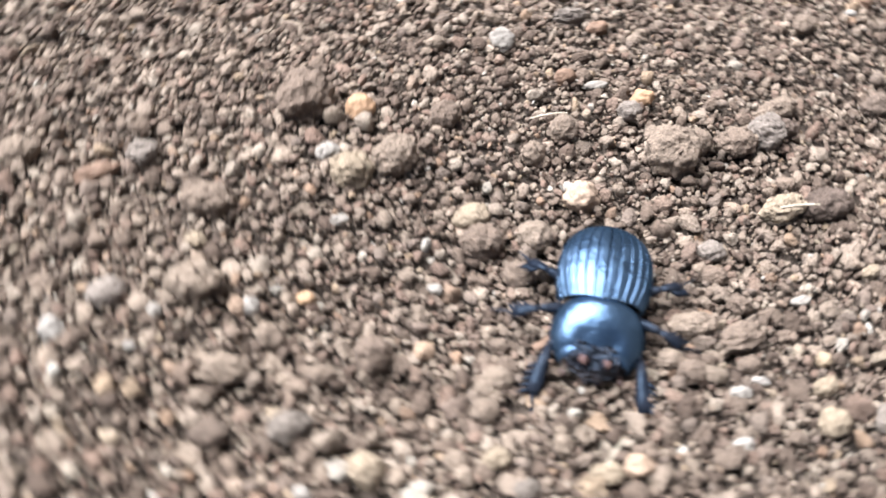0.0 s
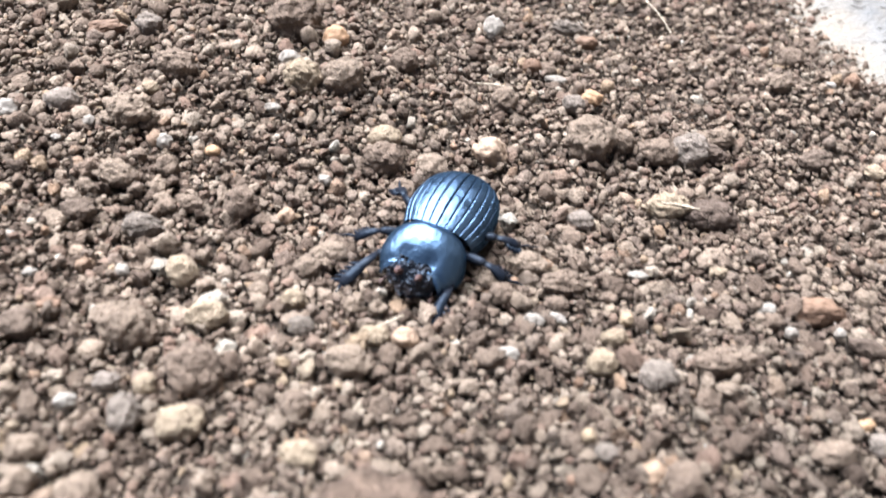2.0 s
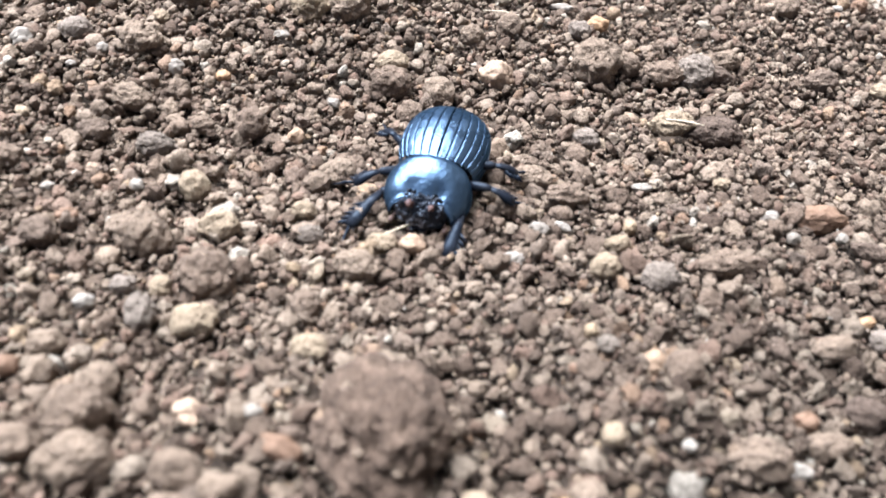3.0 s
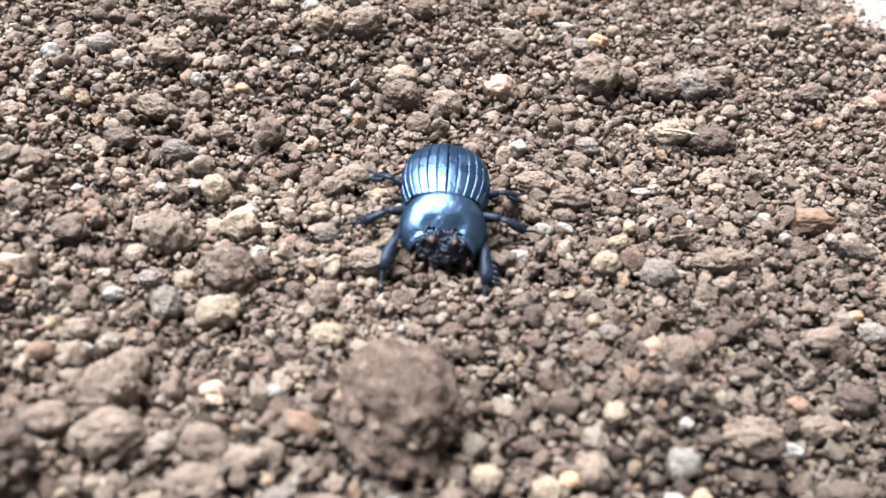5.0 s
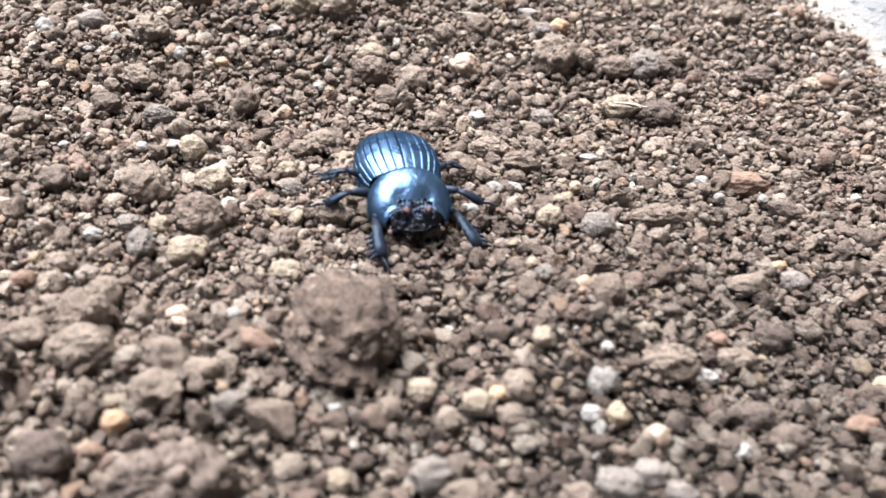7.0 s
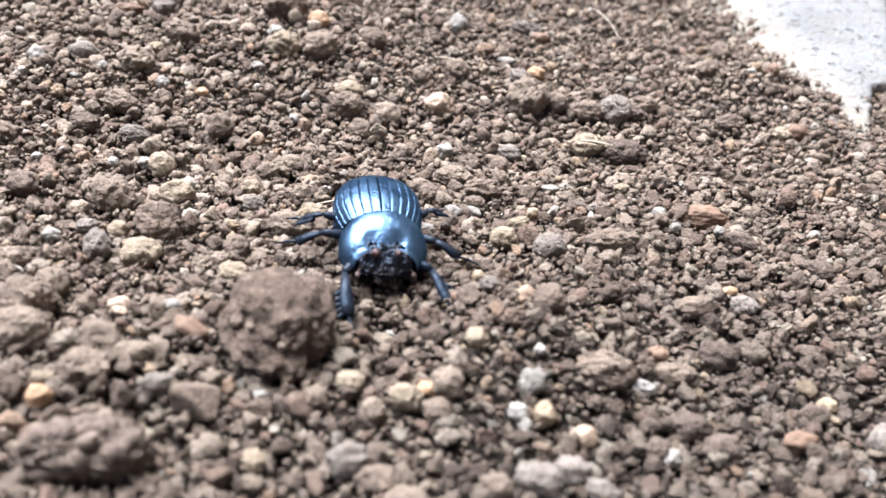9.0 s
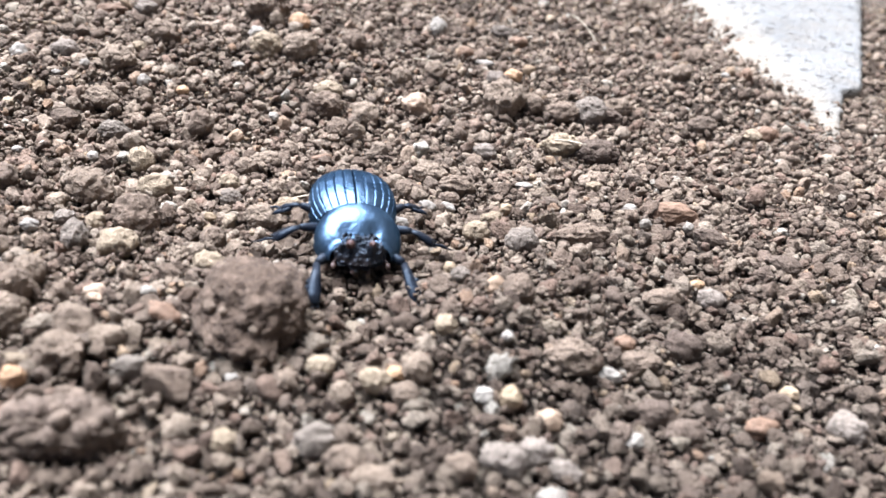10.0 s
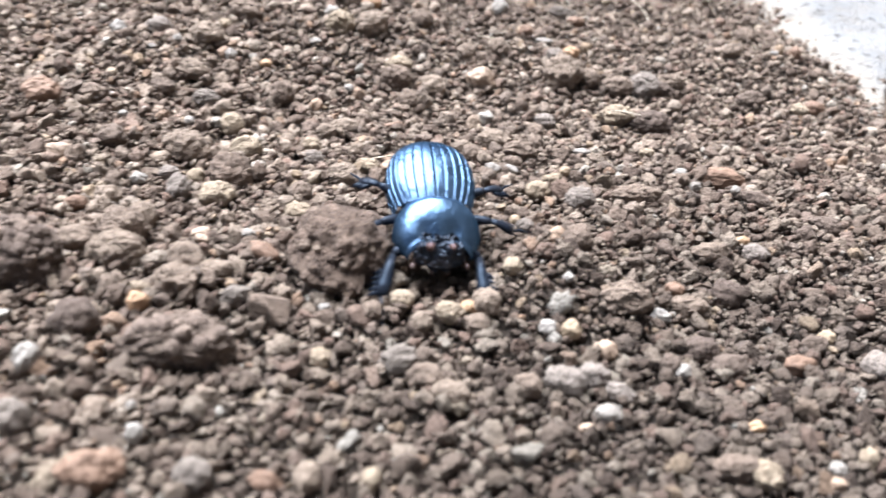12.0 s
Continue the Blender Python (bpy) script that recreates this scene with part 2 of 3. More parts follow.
def part(name, bm, material, parent, label=""):
    me = bpy.data.meshes.new(name)
    bm.to_mesh(me)
    bm.free()
    me.materials.append(material)
    smooth(me)
    ob = new(name, me)
    ob.parent = parent
    return tagged(ob, label)


def sheet(fn, nu, nv, bm=None):
    """A surface in millimetres from fn(u, v), as a grid."""
    bm = bm or bmesh.new()
    rows = [[bm.verts.new(Vector(fn(i / nu, j / nv)) * MM) for j in range(nv + 1)] for i in range(nu + 1)]
    for i in range(nu):
        for j in range(nv):
            bm.faces.new((rows[i][j], rows[i + 1][j], rows[i + 1][j + 1], rows[i][j + 1]))
    return bm


def ball(bm, at, size, turn=(0, 0, 0), level=2):
    m = Matrix.LocRotScale(Vector(at) * MM, Euler([radians(a) for a in turn]), Vector(size) * MM)
    bmesh.ops.create_icosphere(bm, subdivisions=level, radius=1.0, matrix=m)
    return bm


def limb(bm, points, radii, flat=1.0, sides=10):
    """A tapering, slightly flattened rod through points, in millimetres, with closed ends."""
    pts = [Vector(p) for p in points]
    rings = []
    for i, p in enumerate(pts):
        way = (pts[min(i + 1, len(pts) - 1)] - pts[max(i - 1, 0)]).normalized()
        a = way.cross(Vector((0, 0, 1))).normalized()
        b = way.cross(a).normalized()
        rings.append([bm.verts.new((p + radii[i] * (math.cos(k / sides * math.tau) * a + flat * math.sin(k / sides * math.tau) * b)) * MM)
                      for k in range(sides)])
    for r, s in zip(rings, rings[1:]):
        for k in range(sides):
            bm.faces.new((r[k], r[(k + 1) % sides], s[(k + 1) % sides], s[k]))
    bm.faces.new(rings[0][::-1])
    bm.faces.new(rings[-1])
    return bm


def spike(bm, at, way, length, radius):
    at, way = Vector(at), Vector(way).normalized()
    return limb(bm, [at, at + way * length * 0.6, at + way * length], [radius, radius * 0.6, radius * 0.12], sides=6)


# ---- ground ----
def build_ground():
    def steps(lo, hi, step):
        inner = list(np.arange(lo, hi + step / 2, step))
        out, d = [], step
        while (out[-1] if out else 0) < 40000:
            d *= 1.35
            out.append((out[-1] if out else 0) + d)
        return np.array([lo - o for o in out[::-1]] + inner + [hi + o for o in out])

    xs, ys = steps(-112, 122, 1.1), steps(-72, 156, 1.1)
    gx, gy = np.meshgrid(xs, ys, indexing="ij")
    gz = relief(gx, gy) - 1.7
    flat = [(x, y, z) for x, y, z in zip(gx.ravel(), gy.ravel(), gz.ravel())]
    verts = []
    for x, y, z in flat:
        rough = hummocks(x, y) + noise.fractal((x * 0.3, y * 0.3, 0.0), 1.0, 2.0, 4) * 0.4 + noise.noise((x * 1.1, y * 1.1, 5.0)) * 0.35
        verts.append((x * MM, y * MM, (z + rough) * MM))
    nx, ny = len(xs), len(ys)
    faces = [(i * ny + j, (i + 1) * ny + j, (i + 1) * ny + j + 1, i * ny + j + 1) for i in range(nx - 1) for j in range(ny - 1)]
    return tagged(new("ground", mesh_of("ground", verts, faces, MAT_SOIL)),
                  "dry crumbly brown soil reaching to the horizon", "ground", kind="structure")


def build_unseen_wall():
    """Unseen plain rendered wall beside the plot, added to block the sky's light there."""
    bm = bmesh.new()
    bmesh.ops.create_cube(bm, size=1.0, matrix=Matrix.Translation((0.62, 0.9, 1.15)) @ Matrix.Diagonal((0.2, 5.2, 2.5, 1)))
    bmesh.ops.bevel(bm, geom=bm.edges[:], offset=0.01, segments=2, affect="EDGES")
    me = bpy.data.meshes.new("wall_east")
    bm.to_mesh(me)
    bm.free()
    me.materials.append(MAT_PLASTER)
    return tagged(new("wall_east", me), "plain grey-brown rendered wall, unseen, added to block sky light", "wall", kind="structure")


build_unseen_wall()

STONES, CRUMB_MESHES = [], {}


def lump(name, w, h, seed, level, rough, material, facets=0.0, deep=0.0, crumbly=0.0, angular=False):
    """An uneven lump w wide, h high and as deep or deeper, in millimetres."""
    deep = deep or h
    bm = bmesh.new()
    bmesh.ops.create_icosphere(bm, subdivisions=level, radius=1.0)
    rnd = random.Random(seed)
    off = Vector((rnd.uniform(-50, 50), rnd.uniform(-50, 50), rnd.uniform(-50, 50)))
    cuts = [(Vector((rnd.gauss(0, 1), rnd.gauss(0, 1), rnd.gauss(0, 1))).normalized(), rnd.uniform(0.52, 0.75)) for _ in range(9)] if angular else []
    for v in bm.verts:
        p = v.co.copy()
        k = 1 + rough * (noise.noise(p * 1.3 + off) * 1.3 - abs(noise.noise(p * 2.0 - off)) * 0.7 + 0.15 + noise.noise(p * 3.1 + off) * 0.5 + noise.noise(p * 7 + off) * 0.3 + noise.noise(p * 15 + off) * 0.14)
        if crumbly:
            f = max(2.3, 0.42 * w)
            k += crumbly * 2.3 / f * ((0.5 - noise.voronoi(p * f + off)[0][0]) * 1.3 + (0.5 - noise.voronoi(p * f * 2.4 - off)[0][0]) * 0.6)
        if facets:
            k -= facets * abs(noise.noise(p * 0.9 - off))
        for way, far in cuts:
            k = min(k, far / max(1e-3, p.dot(way)) + 0.03 * noise.noise(p * 4 + off)) if p.dot(way) > 0 else k
        v.co = Vector((p.x * w / 2 * k, p.y * deep / 2 * k, p.z * h / 2 * k)) * MM
    me = bpy.data.meshes.new(name)
    bm.to_mesh(me)
    bm.free()
    me.materials.append(material)
    smooth(me)
    return me


def stuck_crumbs(clod, w, h, kind, rnd):
    """Crumbs that stick to the upper side of a larger clod, each a part of it."""
    for _ in range(int((4.0 if w > 8 else 1.6) * w)):
        which = (kind, rnd.randrange(5))
        if which not in CRUMB_MESHES:
            CRUMB_MESHES[which] = lump("crumb", 1.0, 0.85, 900 + which[1], 2, 0.3, MAT_KIND[kind], crumbly=0.4)
        r, way, d = math.sqrt(rnd.random()) * 0.95, rnd.uniform(0, math.tau), rnd.choice((0.9, 1.2, 1.6, 2.2) if w > 8 else (0.5, 0.6, 0.8, 1.0))
        bit = new("crumb", CRUMB_MESHES[which])
        bit.parent = clod
        bit.matrix_basis = pose(0.5 * w * r * math.cos(way) * MM, 0.5 * h * r * math.sin(way) * MM, 0.47 * h * math.sqrt(1 - r * r) * MM,
                                rnd.uniform(0, 360), rnd.uniform(0, 360), rnd.uniform(0, 360)) @ Matrix.Scale(d, 4)


def stone(x, y, w, h, kind, z=None, angular=False):
    """A pebble or clod, w wide, bedded in the soil at x, y, or with its middle at the height z (millimetres)."""
    name, label, category, _ = KINDS[kind]
    seed = len(STONES) + 11
    rnd = random.Random(seed)
    soft = name == "soil_clod"
    me = lump(name, w * 1.04, h * 1.04, seed, 5 if w > 5 else 4, 0.17, MAT_KIND[kind], 0.0 if soft else 0.2, crumbly=0.0 if angular else (0.4 if w > 8 else 0.16) if soft else 0.1, angular=angular)
    ob = new(name, me)
    ob.matrix_world = pose(x * MM, y * MM, (float(relief(x, y)) + 0.2 * h if z is None else z) * MM, rnd.uniform(-12, 12), rnd.uniform(-14, 14), rnd.uniform(-18, 18))
    tagged(ob, label, category, group="clods in the soil" if soft else "pebbles in the soil")
    STONES.append((x, y, 0.42 * w))
    settle(x, y, 0.5 * w)
    if soft and w > 5.5 and not angular:
        stuck_crumbs(ob, w, h, kind, rnd)
    return ob


# ---- concrete block ----
BLOCK = ((69.0, 53.0), (71.0, 62.0), (75.6, 78.5), (80.8, 82.5), (96.2, 134.0), (130.0, 250.0), (20.0, 250.0), (51.5, 116.0), (56.0, 94.0), (60.0, 74.0), (66.0, 57.0))


def inside_block(x, y, grow=0.0):
    hit = False
    for (ax, ay), (bx, by) in zip(BLOCK, BLOCK[1:] + BLOCK[:1]):
        if (ay > y) != (by > y) and x < (bx - ax) * (y - ay) / (by - ay) + ax + grow:
            hit = not hit
    return hit


def over_block(x, y):
    """How far a point lies inside the block from its soil-covered edge."""
    for (ax, ay), (bx, by) in zip(BLOCK[6:], BLOCK[7:] + BLOCK[:1]):
        if by <= y <= ay:
            return x - (bx + (ax - bx) * (y - by) / (ay - by))
    return 99.0


def edge_at(y, chain):
    for (ax, ay), (bx, by) in zip(chain, chain[1:]):
        if ay <= y <= by:
            return ax + (bx - ax) * (y - ay) / (by - ay)
    return chain[-1][0]


def build_block():
    """A slab whose top dips under the soil along one side and stands free along the other."""
    right, left = BLOCK[:6], (BLOCK[0],) + BLOCK[:5:-1]

    def spot(u, v):
        y = 53.0 + 197.0 * u ** 1.6
        a, b = edge_at(y, left), edge_at(y, right)
        a += noise.noise((0.0, y * 0.35, 3.0)) * 1.2 - 0.6
        b += noise.noise((9.0, y * 0.45, 3.0)) * 0.8 + 0.3
        return a + (b - a) * v, y, a, b

    def top(u, v):
        x, y, a, b = spot(u, v)
        k = min(1.0, max(0.0, (x - a) / 18.0))
        rim = max(0.0, 1 - (b - x) / 1.2)
        return (x, y, -0.9 + 3.2 * k * k * (3 - 2 * k) - 0.7 * rim ** 2 + 0.35 * noise.noise((x * 0.3, y * 0.3, 1.0)) + 0.12 * noise.noise((x * 1.3, y * 1.3, 4.0)))

    bm = sheet(top, 150, 44)

    def skirt(v):
        return lambda u, w: (lambda p: (p[0] + 0.25 * noise.noise((p[1] * 0.6, w * 6, 2.0)) * (w > 0), p[1], p[2] * (1 - w) - 26.0 * w))(top(u, v))

    sheet(skirt(1.0), 150, 12, bm)
    sheet(skirt(0.0), 150, 4, bm)
    sheet(lambda u, w: (lambda p: (p[0], p[1], p[2] * (1 - w) - 26.0 * w))(top(1.0, u)), 44, 2, bm)
    bmesh.ops.remove_doubles(bm, verts=bm.verts, dist=1e-6)
    bmesh.ops.recalc_face_normals(bm, faces=bm.faces)
    me = bpy.data.meshes.new("concrete_block")
    bm.to_mesh(me)
    bm.free()
    me.materials.append(MAT_CONCRETE)
    smooth(me)
    return tagged(new("concrete_block", me), "pale grey pitted concrete block sunk in the soil", "concrete block")


build_block()

# ---- clods and pebbles ----
stone(-40.6, 72.7, 7.6, 7.1, "brown")
stone(-33.4, 69.9, 4, 4, "orange", 2.9)
stone(-39.7, 62.3, 3.4, 2.7, "white", 2.4)
stone(-37.4, 58.9, 5.8, 5, "ochre", 1.7)
stone(-31.3, 59.8, 7, 5.3, "brown", 1.7)
stone(-22.0, 66.2, 4.4, 3.9, "brown")
stone(-7.2, 82.8, 3.4, 4.3, "white")
stone(-0.6, 72.4, 3.3, 2.7, "rust")
stone(6.7, 87.9, 5.9, 2.5, "grey")
stone(9.7, 83.6, 3.9, 2.4, "rust")
stone(9.1, 65.3, 3.4, 2.8, "orange", 0.2)
stone(3.2, 69.9, 4.0, 1.4, "white")
stone(7.7, 52.6, 6.6, 7.1, "brown", 0.8)
stone(12.7, 54.8, 4.6, 3.8, "brown", -0.5)
stone(-7.6, 49.3, 5.2, 4.4, "cream", -1.6)
stone(18.4, 53.2, 6.1, 4.1, "brown", -0.5)
stone(23.6, 53.7, 5.8, 5.4, "grey", 0.0)
stone(28.2, 58.1, 6.8, 3.2, "brown")
stone(44, 55.2, 5.1, 3.8, "dark", -0.2)
stone(45.7, 82.4, 4.4, 3.9, "brown")
stone(17.8, 39.2, 6.4, 3.3, "ochre", -0.3)
stone(23.9, 38.3, 6.6, 4.3, "dark", -0.4)
stone(34, 20.4, 8.3, 3.8, "rust", -0.2)
stone(-5.6, 61.2, 4.3, 3.9, "brown")
stone(5.8, 63.1, 3.5, 3.0, "grey")
stone(-11.6, 57.9, 3.5, 3.0, "brown")
stone(-23.6, 49, 4.8, 3.8, "ochre", -1.1)
stone(-23.5, 45.3, 5.8, 4.7, "brown")
stone(-16.2, 44.8, 4.7, 4.3, "brown", -2.8)
stone(-20, 40, 4.1, 3.7, "brown", -3.7)
stone(-40.7, 51.9, 2.4, 1.5, "white", 0.0)
stone(-59.9, 45.5, 5.8, 4.8, "brown", 0.8)
stone(-58.8, 52.2, 2.8, 2.0, "ochre")
stone(-69.7, 46.4, 4.6, 3.5, "grey", 0.5)
stone(-64.8, 42.7, 1.7, 1.9, "white")
stone(-54.0, 41.2, 2.3, 2.6, "white")
stone(-68.0, 38.6, 1.5, 1.0, "white")
stone(-76, 42.5, 3, 3, "white", 0.5)
stone(-56.1, 57.8, 6.2, 4.5, "brown")
stone(-69.6, 67.3, 6.1, 2.6, "rust")
stone(-63.5, 69.3, 4, 3.5, "grey", 1.5)
stone(-79.1, 73.8, 5.4, 4.0, "brown")
stone(-41.6, 31.7, 4.4, 4.4, "brown", -2.5)
stone(-48.0, 30.7, 3.6, 2.5, "brown")
stone(-58.1, 33.3, 5.4, 3.6, "brown")
stone(-52.5, 36.6, 3.1, 3.1, "brown")
stone(-31.2, 40, 2.1, 1.5, "white", -3.3)
stone(-35.3, 31.4, 2.5, 2.2, "cream", -3.5)
stone(-52.7, 24.6, 5.1, 3.1, "grey", -2.3)
stone(-61.1, 25.7, 4.1, 2.7, "dark", -1.7)
stone(-46, 17.5, 4, 3.8, "ochre", -2.7)
stone(-29.9, 24.5, 2.7, 2.2, "brown")
stone(-31.2, 21.4, 3.3, 2.7, "brown")
stone(-50, 7.7, 6.6, 5.4, "brown", -2.5)
stone(-41.7, 10.7, 4.9, 3.4, "ochre")
stone(-53.0, 16.6, 1.8, 1.6, "white")
stone(-62.6, 13.5, 1.7, 1.2, "white")
stone(-30.4, 10.5, 3.0, 2.2, "grey")
stone(-60.9, 4.9, 4.1, 3.5, "dark")
stone(-59.0, 9.0, 2.7, 1.8, "rust")
stone(-40.8, 1.7, 6.8, 5.7, "brown")
stone(-46.7, -4.9, 3.2, 4.3, "grey", -2.4)
stone(-45.7, -0.5, 2.5, 2.5, "ochre")
stone(-31.6, 4.4, 1.7, 1.3, "yellow")
stone(-21.5, 9.6, 3.3, 2.5, "ochre")
stone(-18.1, 9.4, 3.0, 2.7, "cream")
stone(-24.3, 4.8, 5.2, 3.5, "brown")
stone(-29.2, -2.4, 3.3, 3.3, "brown")
stone(-3.1, 25.3, 5.3, 3.2, "brown", -1.9)
stone(1.6, 21.7, 5.8, 3.6, "brown")
stone(-6.3, 19.2, 3.4, 2.8, "brown")
stone(0.6, 18.1, 3.0, 2.0, "brown")
stone(-2.5, 14.8, 2.7, 1.9, "white")
stone(0.6, 15.7, 2.4, 1.2, "white")
stone(9.0, 15.9, 1.7, 2.0, "yellow")
stone(7.1, 12.5, 3.3, 2.1, "ochre")
stone(-6.2, 8.3, 3.2, 2, "white", -1.5)
stone(5.0, 7.9, 3.8, 3.2, "ochre")
stone(11.5, 6.1, 4.4, 3.8, "grey")
stone(19.4, 9.2, 7.6, 3.3, "brown", 0.3)
stone(29.4, 15.3, 1.7, 1.7, "white")
stone(35.9, 16.3, 1.6, 1.5, "white")
stone(27.3, 19.4, 2.9, 1.5, "white")
stone(11.8, 24.9, 2.6, 1.4, "white", -1.4)
stone(22.6, 26.2, 2.6, 1.7, "ochre")
stone(-7.8, 21.7, 3.1, 2.4, "brown")
stone(5.3, 35.8, 3.7, 2.7, "grey")
stone(-26.2, 30.0, 2.6, 1.9, "brown")
stone(-36.4, 16.3, 2.6, 2.2, "brown")
stone(7.9, -9.6, 3, 2.9, "cream", 2.5)
stone(2.1, -4.0, 1.7, 1.7, "yellow")
stone(3.5, -6.8, 2.7, 2.0, "grey")
stone(-0.2, -10.8, 1.9, 1.1, "rust")
stone(-31.6, -19.6, 2.0, 1.7, "white", 1.7)
stone(-38.1, -18.7, 2.9, 2, "cream", -0.0)
stone(-28.3, -23.8, 3.9, 2.5, "rust", 2.5)
stone(-40.7, -5.7, 4.6, 3.9, "ochre")
stone(-52.9, -4.1, 2.3, 1.7, "white")
stone(-54.5, -10.8, 3.8, 2.6, "brown")
stone(-57.2, -14.8, 3.0, 2.1, "rust")
stone(-46.4, -25.7, 7.0, 4.9, "brown")
stone(-52.8, -23.9, 4.9, 3.4, "brown")
stone(-47.4, -16.1, 3.6, 4.9, "brown")
stone(-33.3, -27.8, 4.4, 2.3, "brown", 1.6)
stone(-49.7, -0.7, 3.0, 2.1, "grey")
stone(-65.2, -2.2, 5.2, 2.3, "cream")
stone(-47.4, 41.3, 2.2, 1.7, "orange")
stone(-76.0, 42.7, 2.2, 2.6, "white")
stone(30.1, -2.2, 4.9, 2.9, "brown", -0.4)
stone(35.3, 2.7, 2.3, 1.4, "orange")
stone(24.3, -12.6, 2.7, 2.3, "rust", -0.9)
stone(2.4, -19.8, 2.4, 2.4, "ochre")
stone(9.4, -20.4, 1.3, 1.3, "white")
stone(10.6, -10.5, 3.8, 3.8, "brown", 3.5)
stone(-10.5, -14.0, 1.7, 1.5, "brown")
stone(-0.2, -26.0, 3.4, 3.3, "brown")
stone(-2.1, -26.6, 2.3, 1.8, "orange")
stone(-69.4, 17.1, 4.4, 3.0, "brown")
stone(-28.3, 25.3, 3.6, 2.8, "brown")
stone(-32.0, 15.1, 3.4, 2.5, "ochre")
stone(26.4, 54.5, 5.5, 3.3, "dark")
stone(-32.6, -41.2, 11.5, 6.5, "dark", 0.5)
stone(-24.9, -32.4, 5.6, 5.4, "brown", 0.6, angular=True)
stone(-29.4, -31.5, 3.5, 2.6, "grey", 1.0)
stone(-39.9, -35, 2.7, 2.4, "orange", 0.7)
stone(-18.9, -30.1, 1.8, 1.1, "white", 0.4)
stone(-8.6, -37.2, 4.4, 3.4, "grey", 0.3)
stone(-5.3, -39.3, 3.8, 2.8, "brown")
stone(22.1, -18.9, 2.7, 1.9, "white", -0.9)
stone(17, -19.7, 6, 3.9, "brown", 1.5)
stone(25.7, -15.2, 5.4, 2.8, "brown")
stone(7.6, -28.3, 2.3, 1.8, "white")
stone(10.3, -28.0, 2.5, 2.5, "yellow")
stone(14.5, -29.6, 3, 2.4, "cream", 0.4)
stone(27.1, -23.3, 4.5, 3.2, "dark", -1.9)
stone(22.6, -28.6, 2.5, 2.5, "dark")
stone(30.0, -26.1, 4.3, 3.1, "dark")
stone(24.0, -29.2, 2.5, 1.8, "white")
stone(44.4, -15.4, 2.4, 2.0, "yellow")
stone(44.7, -17.7, 1.7, 0.8, "yellow")
stone(39.5, -22.8, 3.8, 2.6, "rust")
stone(50.7, 74.2, 1.8, 1.4, "white")
stone(55.6, 77.1, 2.5, 2.7, "rust")
stone(10.1, -36.1, 5, 3.3, "grey", 0.3)
stone(13.1, -34.5, 3.4, 2.9, "grey")
stone(16.2, -36.1, 3.4, 2.3, "grey", -0.0)
stone(-37.7, -20.2, 2.0, 1.2, "cream")
stone(-25.2, -19.4, 1.9, 1.6, "cream")
stone(55.7, 54.1, 4.1, 3.1, "rust", 0.5)
stone(53.1, 53.7, 3.2, 2.4, "ochre")
stone(36.9, 0.1, 3.7, 2.7, "grey")
stone(49.1, 10.5, 4.4, 2.7, "dark", -0.2)
stone(42.2, 74.1, 3.7, 3.1, "brown")
stone(-33.8, -60.4, 5.7, 4.1, "rust")
stone(-24.8, -58.5, 3.7, 3.1, "grey")
stone(-18.1, -57.6, 3.3, 1.9, "rust")
stone(-14.3, -56.5, 2.6, 3.2, "brown")
stone(14.8, -40.2, 3.1, 2.2, "white")
stone(12.7, -42.9, 2.7, 1.2, "cream")
stone(31.0, -45.6, 3.5, 2.9, "ochre")
stone(28.2, -45.1, 5.3, 2.9, "brown")
stone(31.4, -37.3, 2.6, 1.4, "orange")
stone(-47.0, -47.2, 2.5, 3.5, "white")
stone(-34.0, -50.8, 1.2, 1.1, "white")
stone(-32.1, -54.5, 1.7, 2.2, "white")
stone(-37.2, -52.0, 2.4, 2.0, "brown")
stone(-8.4, -55.0, 1.7, 2.1, "ochre")
stone(39.1, -42.3, 1.9, 1.8, "white")
stone(42.9, -39.8, 1.9, 2.2, "ochre")
stone(38.6, -44.6, 2.4, 1.5, "cream")
stone(-45.2, -39.7, 5.0, 4.4, "dark")
stone(-20.7, 29.0, 3.3, 1.3, "rust")
stone(-56.8, -30.6, 10.6, 8.3, "dark")
stone(-75.9, 13.0, 6.1, 4.6, "rust")
stone(38.9, 14.4, 4.7, 2.1, "dark")
stone(-44.3, -55.6, 3.7, 3.7, "grey")
stone(-17.4, -38.7, 2.6, 2.3, "ochre")
stone(49.2, -21.7, 4.3, 3.6, "grey")
stone(-37.1, -26.5, 4.6, 3.6, "brown")
stone(5.7, -38.2, 3.4, 2.8, "brown")
stone(-2.3, -41.2, 3.8, 2.7, "brown")
stone(-10.3, -27.1, 3.0, 2.4, "ochre")
stone(-4.2, -28.0, 3.3, 2.7, "ochre")
stone(-0.8, -29.4, 3.0, 2.4, "brown")
stone(-7.3, -30.5, 2.7, 2.7, "brown")
stone(-13.4, -29.7, 2.7, 2.4, "brown")
stone(-37.0, -30.9, 5.2, 4.0, "brown")
stone(32.0, -10.0, 4.4, 3.3, "dark")
stone(-27.7, -9.3, 3.9, 3.0, "ochre")
stone(-48.4, -20.3, 6.5, 5.3, "brown")


